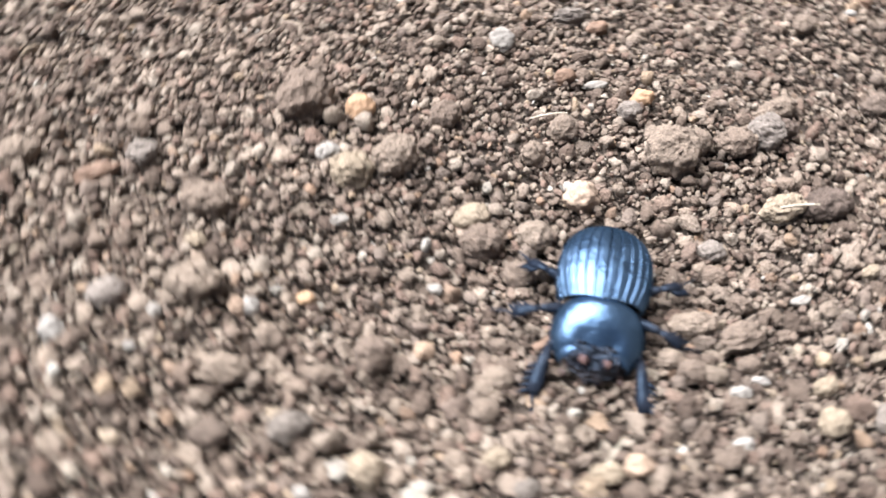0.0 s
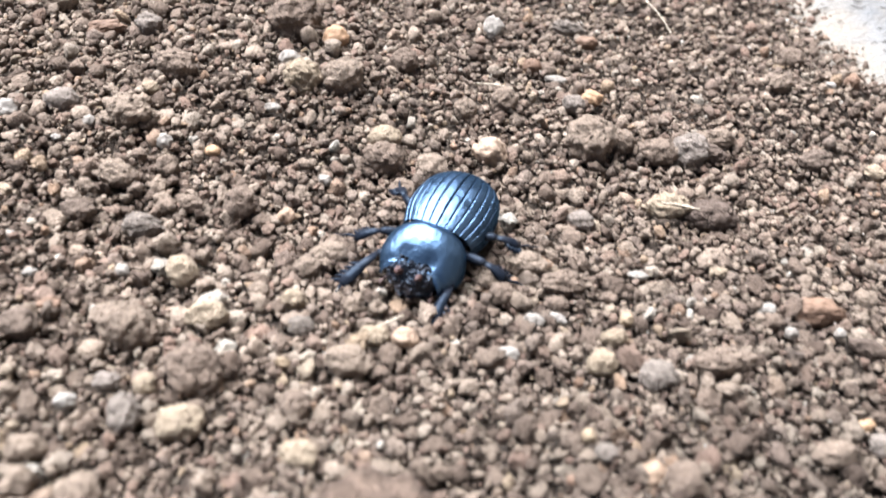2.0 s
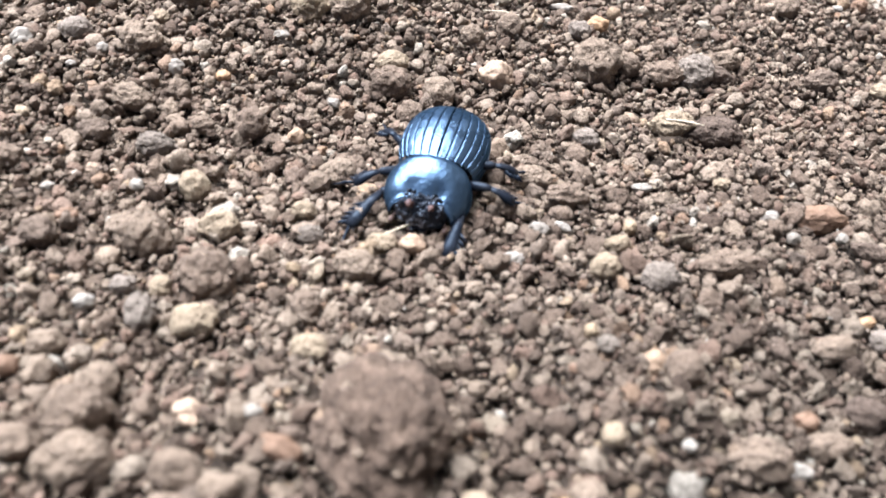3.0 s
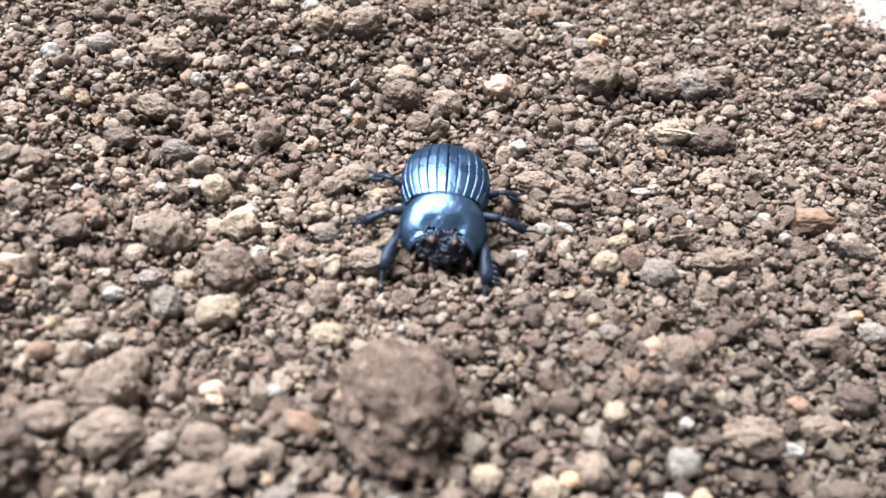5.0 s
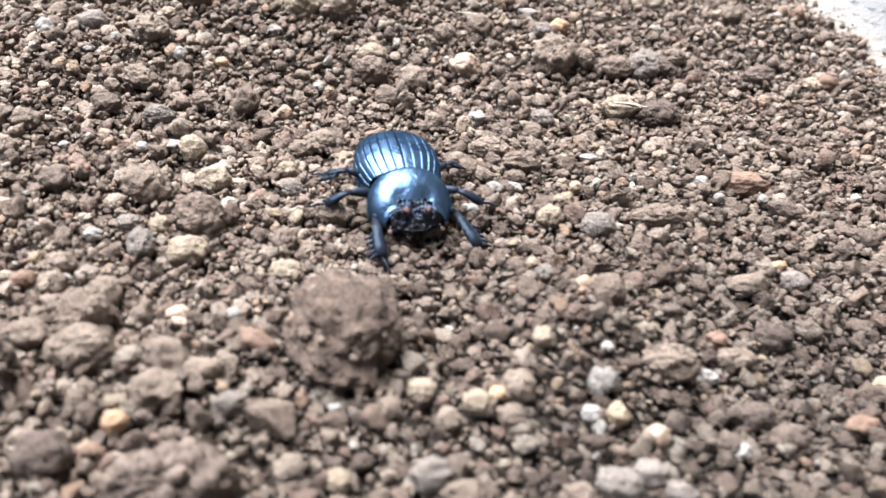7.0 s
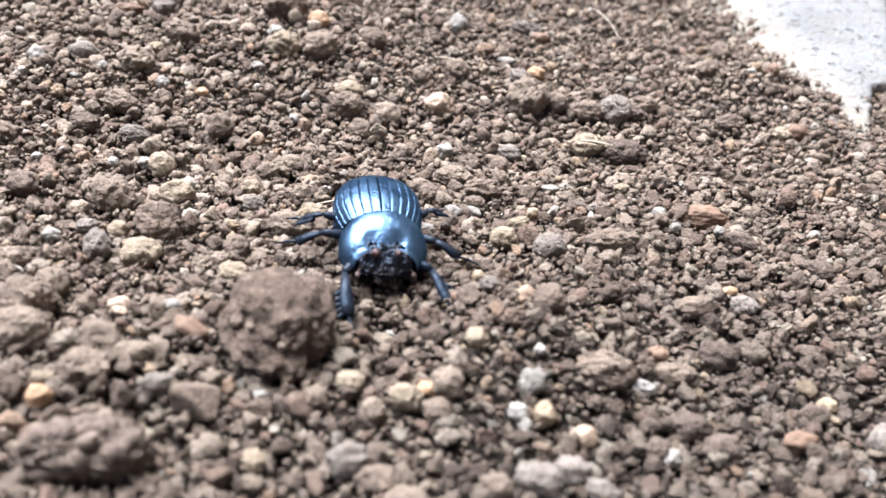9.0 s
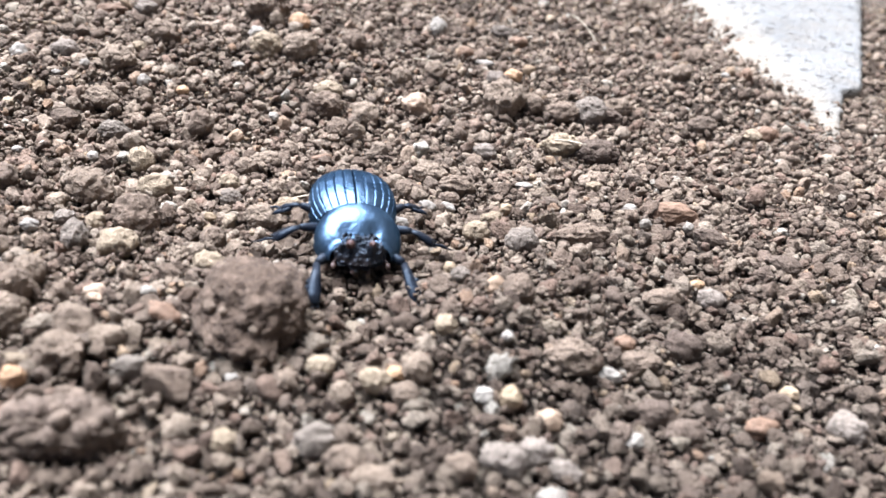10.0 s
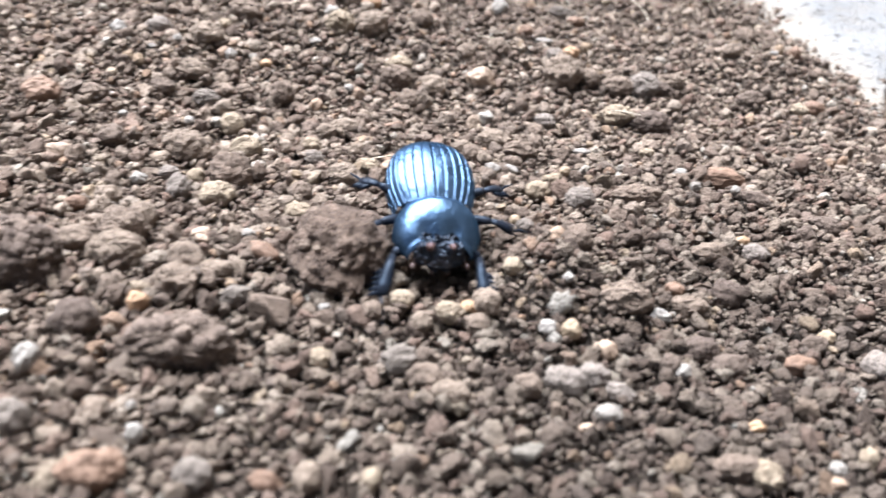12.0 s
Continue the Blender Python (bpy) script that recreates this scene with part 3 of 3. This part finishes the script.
def build_big_clod():
    me = lump("soil_clod", 11.4, 10.2, 777, 6, 0.24, MAT_CLOD, deep=14.4, crumbly=0.055)
    ob = new("soil_clod", me)
    ob.matrix_world = pose(-19.4 * MM, -20.9 * MM, 2.7 * MM, 0, 6, 8)
    tagged(ob, "large rounded brown clod of packed soil", "soil clod", group="clods in the soil")
    STONES.append((-19.4, -20.9, 5.2))
    for x, y, z, d in ((3.6, -3.4, 2.9, 1.3), (-2.8, -4.6, 2.6, 0.9), (0.8, -6.0, 1.8, 1.1), (-3.9, -1.2, 3.0, 1.0), (1.4, -1.6, 4.6, 0.9), (-3.6, 1.5, 3.6, 1.6), (-4.3, -2.8, 1.6, 1.5)):
        grain = new("grain", lump("grain", d, d, int(d * 100), 3, 0.25, MAT_KIND["brown"]))
        grain.parent = ob
        grain.location = (x * MM, y * MM, z * MM)
        tagged(grain, "pale grain stuck in the clod")


build_big_clod()
build_ground()


# ---- loose soil ----
def build_crumbs():
    rnd = random.Random(5)
    gen = np.random.default_rng(5)
    cell = 4.0
    taken = {}

    def free(x, y, r, share):
        cx, cy = int(x // cell), int(y // cell)
        for i in range(cx - 1, cx + 2):
            for j in range(cy - 1, cy + 2):
                for ox, oy, orad in taken.get((i, j), ()):
                    if (ox - x) ** 2 + (oy - y) ** 2 < ((orad + r) * share) ** 2:
                        return False
        return True

    def put(x, y, r):
        taken.setdefault((int(x // cell), int(y // cell)), []).append((x, y, r))

    wide = [s for s in STONES]

    def in_stone(x, y):
        return any((x - a) ** 2 + (y - b) ** 2 < (0.8 * c) ** 2 for a, b, c in near.get((int(x // 12), int(y // 12)), ()))

    near = {}
    for a, b, c in wide:
        for i in range(int((a - c) // 12) - 1, int((a + c) // 12) + 2):
            for j in range(int((b - c) // 12) - 1, int((b + c) // 12) + 2):
                near.setdefault((i, j), []).append((a, b, c))

    def bounds(y):
        k = min(1, max(0, (y + 70) / 110))
        return -52 - 58 * k, 58 + 34 * k + max(0, y - 60) * 0.35

    found = []
    for lo, hi, tries, share in ((2.1, 3.2, 3600, 0.85), (1.3, 2.1, 40000, 0.72), (0.75, 1.25, 120000, 0.58), (0.4, 0.7, 70000, 0.46)):
        for _ in range(tries):
            y = rnd.uniform(-70, 155)
            x = rnd.uniform(-112, 125)
            a, b = bounds(y)
            if not a < x < b:
                continue
            if hi < 1.4 and y > 95 - 35 * (hi < 1) and rnd.random() < 0.5:
                continue
            d = rnd.uniform(lo, hi) * (1 - 0.22 * min(1, max(0, (y - 25) / 40)) * (0.5 + 0.5 * min(1, max(0, (x + 40) / 60))))
            patch = noise.noise((x * 0.05, y * 0.05, 9.0))
            if hi > 1.4 and patch < -0.25 and rnd.random() < 0.5:
                continue
            if inside_block(x, y) and rnd.random() > 1.1 * math.exp(-over_block(x, y) / (14.0 if hi < 1 else 8.0)):
                continue
            if in_stone(x, y) or not free(x, y, d / 2, share):
                continue
            put(x, y, d / 2)
            found.append((x, y, d))

    def template(level, seed):
        bm = bmesh.new()
        bmesh.ops.create_icosphere(bm, subdivisions=level, radius=0.5)
        off = Vector((seed * 7.3, seed * 3.1, 0.5))
        dice = random.Random(seed)
        cuts = [(Vector((dice.gauss(0, 1), dice.gauss(0, 1), dice.gauss(0, 1))).normalized(), dice.uniform(0.24, 0.42)) for _ in range(8)]
        for v in bm.verts:
            p = v.co * 2
            if seed % 3:
                # broken, angular crumb: flats cut off a ball, then roughened
                for way, far in cuts:
                    v.co -= way * max(0.0, v.co.dot(way) - far)
                v.co *= 1.12 + 0.2 * noise.noise(p * 1.4 + off) + 0.5 * (0.5 - noise.voronoi(p * 2.2 + off)[0][0])
            else:
                # a cluster of finer grains stuck together
                v.co *= 1.08 + 0.4 * noise.noise(p * 1.2 + off) + 0.85 * (0.5 - noise.voronoi(p * 1.7 + off)[0][0]) + 0.3 * (0.4 - noise.voronoi(p * 4.0 - off)[0][0])
        bm.verts.index_update()
        out = np.array([v.co for v in bm.verts]), np.array([[v.index for v in f.verts] for f in bm.faces])
        bm.free()
        return out

    fine, coarse, grit = ([template(n, s) for s in range(21)] for n in (3, 2, 1))
    verts, faces, base = [], [], 0
    for x, y, d in found:
        tv, tf = (fine if d > 1.4 and y < 40 else coarse if d > 0.7 else grit)[rnd.randrange(21)]
        q = gen.normal(size=4)
        q /= np.linalg.norm(q)
        w, i, j, k = q
        turn = np.array([[1 - 2 * (j * j + k * k), 2 * (i * j - k * w), 2 * (i * k + j * w)],
                         [2 * (i * j + k * w), 1 - 2 * (i * i + k * k), 2 * (j * k - i * w)],
                         [2 * (i * k - j * w), 2 * (j * k + i * w), 1 - 2 * (i * i + j * j)]])
        size = d * np.array([1.15, rnd.uniform(0.8, 1.1), rnd.uniform(0.6, 0.95)])
        z = float(relief(x, y)) + 0.8 * hummocks(x, y) - 0.75 + 0.2 * d + rnd.uniform(-0.9, 0.75)
        if d < 0.7:
            z += rnd.uniform(0.1, 0.6)
        verts.append(((tv * size) @ turn.T + (x, y, z)) * MM)
        faces.append(tf + base)
        base += len(tv)
    verts, faces = np.concatenate(verts), np.concatenate(faces)
    me = bpy.data.meshes.new("soil_crumbs")
    me.vertices.add(len(verts))
    me.vertices.foreach_set("co", verts.astype(np.float32).ravel())
    me.loops.add(faces.size)
    me.loops.foreach_set("vertex_index", faces.astype(np.int32).ravel())
    me.polygons.add(len(faces))
    me.polygons.foreach_set("loop_start", np.arange(0, faces.size, 3, dtype=np.int32))
    me.update(calc_edges=True)
    me.materials.append(MAT_CRUMB)
    smooth(me)
    tagged(new("soil_crumbs", me), "loose brown soil crumbs and grit covering the ground", "soil", kind="stuff")


build_crumbs()


# ---- dry fibres ----
def fibre(points, radius, label):
    curve = bpy.data.curves.new("dry_fibre", "CURVE")
    curve.dimensions, curve.bevel_depth, curve.bevel_resolution = "3D", radius * MM, 2
    s = curve.splines.new("NURBS")
    s.points.add(len(points) - 1)
    for q, (x, y, up) in zip(s.points, points):
        q.co = (x * MM, y * MM, (float(relief(x, y)) + up) * MM, 1)
    s.use_endpoint_u, s.order_u = True, min(4, len(points))
    curve.materials.append(MAT_FIBRE)
    tagged(new("dry_fibre", curve), label, "plant fibre", group="dry fibres on the soil")


HAIR = "thin curved pale rootlet lying on the soil"
STRAW = "short straight bit of pale dry straw on soil"
fibre([(21.6, 104.8, 1.2), (22.6, 101.0, 1.9), (23.9, 97.5, 2.0), (25.2, 94.0, 1.6), (26.1, 90.6, 0.9)], 0.1, HAIR)
fibre([(-10.2, 63.3, 1.4), (-7.0, 63.7, 1.8), (-4.2, 63.6, 1.4)], 0.13, STRAW)

fibre([(16.4, 38.6, 2.7), (19.0, 38.0, 3.1), (21.6, 37.3, 2.8)], 0.13, STRAW)
fibre([(-22.6, 9.4, 1.3), (-20.5, 11.0, 1.6), (-18.5, 12.7, 1.3)], 0.12, STRAW)


# ---- the beetle ----
def build_beetle():
    root = new("dung_beetle")
    root.empty_display_size = 0.01
    root.scale = (1.05, 1.06, 1.05)
    tagged(root, "black dung beetle with blue sheen and grooved wing cases", "beetle")

    def elytron(side):
        def fn(u, v):
            back = max(0.0, (u - 0.4) / 0.6)
            round_ = max(0.0, 1 - back ** 2.6) ** 0.5
            swell = math.sin(min(1, u / 0.35) * math.pi / 2)
            w = (4.55 + 1.0 * swell) * round_ ** 0.95
            h = (3.3 + 0.75 * swell) * (0.15 + 0.85 * round_ ** 0.9)
            th = v * radians(106)
            groove = (1 - abs(math.sin(math.pi * 8 * v))) ** 7
            edge = min(1, u / 0.03) * min(1, (1 - u) / 0.12)
            k = 1 - 0.065 * groove * edge
            top = math.copysign(abs(math.cos(th)) ** 0.74, math.cos(th))
            return (-12.0 * u + 0.1 - 0.35 * math.sin(th) * (1 - u), side * (0.03 + w * k * math.sin(th)), 1.8 + h * k * top - 0.4 * u ** 3)
        bm = sheet(fn, 44, 220)
        part("elytron", bm, MAT_SHELL, root, "grooved blue-black wing case")

    elytron(1)
    elytron(-1)

    def pron(u, v):
        th = radians((-110 + 220 * v) * (1 - 0.12 * u * u))
        c, s = math.cos(th), math.sin(th)
        x = -0.4 * max(0, c) + 0.15 + u * (6.7 + 0.7 * s * s)
        front = max(0, (u - 0.4) / 0.6)
        w = 4.15 + 1.15 * math.sin(min(1, u / 0.5) * math.pi / 2) - 1.7 * front ** 2.2
        h = 3.0 + 1.45 * math.sin(min(1, u / 0.34) * math.pi / 2) - 0.9 * max(0, u - 0.2) - 1.9 * front ** 2.0
        edge = 0.6 * math.exp(-(u / 0.035) ** 2)
        rim = 0.16 * math.exp(-((u - 0.965) / 0.02) ** 2) - 0.12 * math.exp(-((u - 0.9) / 0.03) ** 2)
        dent = 0.42 * (math.exp(-((u - 0.84) / 0.13) ** 2 - ((v - 0.39) / 0.06) ** 2) + math.exp(-((u - 0.84) / 0.13) ** 2 - ((v - 0.61) / 0.06) ** 2))
        dent += 0.3 * math.exp(-((v - 0.5) / 0.012) ** 2 - ((u - 0.1) / 0.12) ** 2)
        dent += 0.25 * (math.exp(-((u - 0.5) / 0.07) ** 2 - ((v - 0.12) / 0.03) ** 2) + math.exp(-((u - 0.5) / 0.07) ** 2 - ((v - 0.88) / 0.03) ** 2))
        flat = math.copysign(abs(c) ** 0.9, c)
        return (x, (w + rim) * s * (1 - edge * 0.2), 1.8 + (h + rim * s * s - dent - edge) * flat)
    shield = part("pronotum", sheet(pron, 60, 120), MAT_SHIELD, root, "smooth shiny blue-black thorax shield")

    def crown(u, v):
        a = radians(-105 + 210 * v)
        r = 3.2 * u * (1 - 0.1 * math.exp(-(a / 0.16) ** 2) + 0.05 * math.cos(6 * a))
        x, y = 6.1 + r * math.cos(a) * 0.92, r * math.sin(a)
        z = 3.85 - 0.8 * (x - 6.1) - 0.09 * y * y + 0.3 * (1 - u * u)
        knob = 0.3 * noise.noise((x * 1.6, y * 1.6, 0.0)) + 0.4 * noise.noise((x * 2.9, y * 2.9, 3.0)) + 0.15 * noise.noise((x * 6, y * 6, 5.0))
        for bx, by, bh, bw in ((7.0, -2.35, 0.9, 0.5), (7.3, -1.15, 1.5, 0.55), (7.9, 0.05, 0.6, 0.4), (7.3, 1.2, 1.55, 0.6), (7.0, 2.4, 0.95, 0.5), (8.6, -0.7, 0.5, 0.4), (8.6, 0.75, 0.5, 0.4)):
            knob += bh * math.exp(-((y - by) / bw) ** 2 - ((x - bx) / 0.65) ** 2)
        return (x + 0.5 * knob, y, z + 0.85 * knob)
    bm = sheet(crown, 44, 90)
    sheet(lambda u, v: (lambda p: (p[0] - 0.15, p[1] * 0.98, 3.2 - 0.62 * (p[0] - 6.1) - 0.08 * p[1] ** 2 - 0.35))(crown(u, v)), 10, 56, bm)
    head = part("head", bm, MAT_HEAD, root, "dark knobbly shovel-shaped head")
    for s, size in ((1, 0.62), (-1, 0.8)):
        part("frontal_horn", limb(bmesh.new(), [(7.6, s * 1.25, 3.6), (8.0, s * 1.3, 4.1), (8.35, s * (1.2 + 0.2 * size), 4.3), (8.7, s * 1.15, 4.2)],
                                  [0.75 * size, 0.6 * size, 0.42 * size, 0.15 * size]), MAT_RUSTY, head, "short rusty-brown horn")
        part("eye", ball(bmesh.new(), (6.2, s * 3.0, 2.5), (0.55, 0.4, 0.45)), MAT_EYE, head)
        bm = limb(bmesh.new(), [(6.8, s * 2.4, 1.7), (7.6, s * 3.0, 1.6), (8.1, s * 3.2, 1.4)], [0.13, 0.12, 0.12], sides=6)
        ball(bm, (8.4, s * 3.2, 1.3), (0.5, 0.32, 0.4))
        part("antenna", bm, MAT_FEELER, head, "dark rusty clubbed antenna")
        part("palp", limb(bmesh.new(), [(7.8, s * 0.9, 0.9), (8.6, s * 1.0, 0.6), (8.9, s * 0.8, 0.4)], [0.22, 0.2, 0.12], sides=6), MAT_FEELER, head)

    bm = bmesh.new()
    ball(bm, (-5.0, 0, 2.1), (6.2, 5.0, 1.5), level=3)
    ball(bm, (2.4, 0, 2.0), (4.2, 4.6, 1.35), level=3)
    part("abdomen", bm, MAT_BELLY, root, "black underside")
    part("pygidium", ball(bmesh.new(), (-10.7, 0, 2.1), (1.1, 3.0, 1.4), level=3), MAT_BELLY, root)

    legs = []

    def leg(name, side, pivot, knee, ankle, tip, thick, teeth):
        px, py, pz = pivot
        at = lambda p: Vector((p[0] - px, side * (p[1] - py), p[2] - pz))
        k, a, t = at(knee), at(ankle), at(tip)
        femur = part(name, limb(bmesh.new(), [Vector((0, 0, 0)), k * 0.4 + Vector((0, 0, 0.1)), k * 0.8 + Vector((0, 0, 0.06)), k], [thick * 0.5, thick * 0.62, thick * 0.5, thick * 0.36]), MAT_LEG, root)
        femur.location = (px * MM, side * py * MM, pz * MM)
        bm = limb(bmesh.new(), [k, k.lerp(a, 0.3) + Vector((0, 0, 0.22)), k.lerp(a, 0.75) + Vector((0, 0, 0.12)), a], [thick * 0.34, thick * 0.5, thick * 0.76, thick * 0.62], flat=0.6)
        out = (a - k).normalized()
        across = Vector((out.y, -out.x, 0)) * (1 if (Vector((out.y, -out.x, 0)).y * side) > 0 else -1)
        for c in range(teeth):
            p = k.lerp(a, 0.42 + 0.52 * c / max(1, teeth - 1))
            for bristle in (spike(bmesh.new(), p - across * thick * 0.35, out - across * 0.5 + Vector((0, 0, 0.3)), thick * 0.8, thick * 0.12),
                            spike(bmesh.new(), p + across * thick * 0.4, across + out * 0.6 + Vector((0, 0, -0.1)), thick * 1.25, thick * 0.32)):
                part("spur", bristle, MAT_LEG, femur)
        part("tibia", bm, MAT_LEG, femur)
        mid = a.lerp(t, 0.5) + Vector((0, 0, 0.18))
        bm = limb(bmesh.new(), [a, a.lerp(t, 0.25) + Vector((0, 0, 0.1)), mid, a.lerp(t, 0.75), t], [0.22, 0.17, 0.19, 0.14, 0.1], sides=6)
        spike(bm, t, (t - a) + Vector((0.0, 0.3, 0)), 0.5, 0.09)
        spike(bm, t, (t - a) + Vector((0.0, -0.3, 0)), 0.5, 0.09)
        part("tarsus", bm, MAT_LEG, femur)
        legs.append((femur, side))

    for s in (1, -1):
        leg("fore_leg", s, (4.2, 3.2, 1.7), (6.2, 5.1, 2.0), (11.8, 6.0, 0.5), (15.0, 5.5, -0.7), 1.15, 5)
        leg("middle_leg", s, (0.4, 3.8, 1.9), (1.6, 6.8, 2.7), (2.2, 9.6, 1.2), (1.8, 12.0, 0.3), 1.05, 4)
        leg("hind_leg", s, (-3.2, 3.8, 1.9), (-4.0, 6.6, 2.7), (-5.8, 8.8, 1.1), (-7.6, 10.2, 0.3), 1.05, 4)
    return root, legs, (shield, head)


beetle, beetle_legs, beetle_front = build_beetle()


# ---- crumbs that the beetle pushes ----
def build_pushed():
    out = []
    rnd = random.Random(31)
    for k in range(9):
        x, y, d = rnd.uniform(-14.5, -2.0), rnd.uniform(-19.5, -15.0), rnd.uniform(1.1, 2.1)
        ob = new("soil_clod", lump("soil_clod", d, d * 0.85, 300 + k, 3, 0.34, MAT_KIND["brown"]))
        tagged(ob, "small crumb of soil pushed along by the beetle", "soil clod", group="crumbs the beetle pushes")
        out.append((ob, x, y, d, rnd.uniform(0.6, 1.2)))
    return out


pushed = build_pushed()


# ---- what moves ----
def motions():
    walk(beetle, [
        (0, pose(-0.0138, 0.0295, -0.0026, 0, 6.7, -119.0)),
        (0.5, pose(-0.0143, 0.0301, -0.0027, 0, 6.3, -122.0)),
        (1, pose(-0.0142, 0.0295, -0.0026, 0, 1.1, -114.3)),
        (1.5, pose(-0.0152, 0.0285, -0.0026, 0, 3.4, -118.1)),
        (2, pose(-0.0151, 0.0262, -0.0024, 0, 8.7, -112.1)),
        (2.5, pose(-0.0141, 0.0244, -0.0022, 0, 4.6, -111.7)),
        (3, pose(-0.0159, 0.0214, -0.0020, 0, 5.3, -101.3)),
        (5, pose(-0.0158, 0.0135, -0.0013, 0, 2.2, -90.0)),
        (5.5, pose(-0.0150, 0.0129, -0.0011, 0, 3.0, -85.9)),
        (6, pose(-0.0143, 0.0092, -0.0008, 0, 1.0, -81.0)),
        (6.5, pose(-0.0141, 0.0076, -0.0006, 0, -0.4, -76.0)),
        (7, pose(-0.0150, 0.0077, -0.0007, 0, -2.4, -74.9)),
        (9, pose(-0.0111, -0.0002, 0.0002, 0, -0.9, -77.2)),
        (9.5, pose(-0.0108, 0.0009, -0.0000, 0, -1.7, -76.3)),
        (10, pose(-0.0110, -0.0000, 0.0001, 0, -0.2, -76.3)),
        (10.5, pose(-0.0108, -0.0010, 0.0002, 0, 0.6, -76.4)),
        (11, pose(-0.0091, -0.0061, 0.0016, 0, 4.9, -69.4)),
        (11.5, pose(-0.0088, -0.0090, 0.0026, 0, 13.8, -76.8)),
        (12, pose(-0.0088, -0.0138, 0.0037, 0, 16.6, -75.3)),
    ])
    for n, (femur, side) in enumerate(beetle_legs):
        base = femur.location.copy()
        phase = (n % 3) * math.pi + (0 if side > 0 else math.pi)
        rows = []
        for k in range(49):
            t = k * 0.25
            pace = 0.35 if 9.0 < t < 10.6 else 1.0
            swing = 13 * pace * math.sin(math.tau * t / 1.1 + phase)
            lift = 6 * pace * max(0.0, math.cos(math.tau * t / 1.1 + phase))
            fore = n % 3 == 0
            raised = float(np.interp(t, (0, 6.5, 9.0, 10.5, 11.5), (-2, -2, 7, 7, -8))) if fore else 0
            reach = float(np.interp(t, (0, 3, 5, 6.5, 7.5, 9.0, 10.5, 11.5, 12), (-0.5, -0.8, -1.5, -0.6, 0, 1.2, 1.5, 0.8, 0.4))) if fore else 0
            if fore and side < 0:
                swing += float(np.interp(t, (5.5, 6.0, 6.5), (0, 42, 0)))
            rows.append((t, pose(base.x + reach * MM, base.y, base.z, side * lift, raised, side * swing)))
        walk(femur, rows)

    # the thorax shield and head lift against the body as it digs
    hinge = Matrix.Translation((0, 0, 2 * MM))
    for ob in beetle_front:
        walk(ob, [(t, hinge @ pose(0, 0, 0, 0, nod, 0) @ hinge.inverted()) for t, nod in ((0, -1), (3, -2), (7, -2), (9, -4), (10.5, -4), (11, -5), (11.5, -8), (12, -9))])

    for ob, x, y, d, share in pushed:
        rows = []
        for t, ahead in ((0, 0.0), (7.0, 0.0), (7.6, 0.0), (8.8, 1.6), (9.5, 2.2), (10.5, 2.6), (11.0, 4.0), (11.5, 6.5), (12.0, 9.5)):
            px, py = x + 0.12 * share * ahead, y - share * ahead
            rows.append((t, pose(px * MM, py * MM, (float(relief(px, py)) + 0.8 * hummocks(px, py) + 0.25 * d) * MM, 9 * share * ahead, 0, 20 * share)))
        walk(ob, rows)


motions()
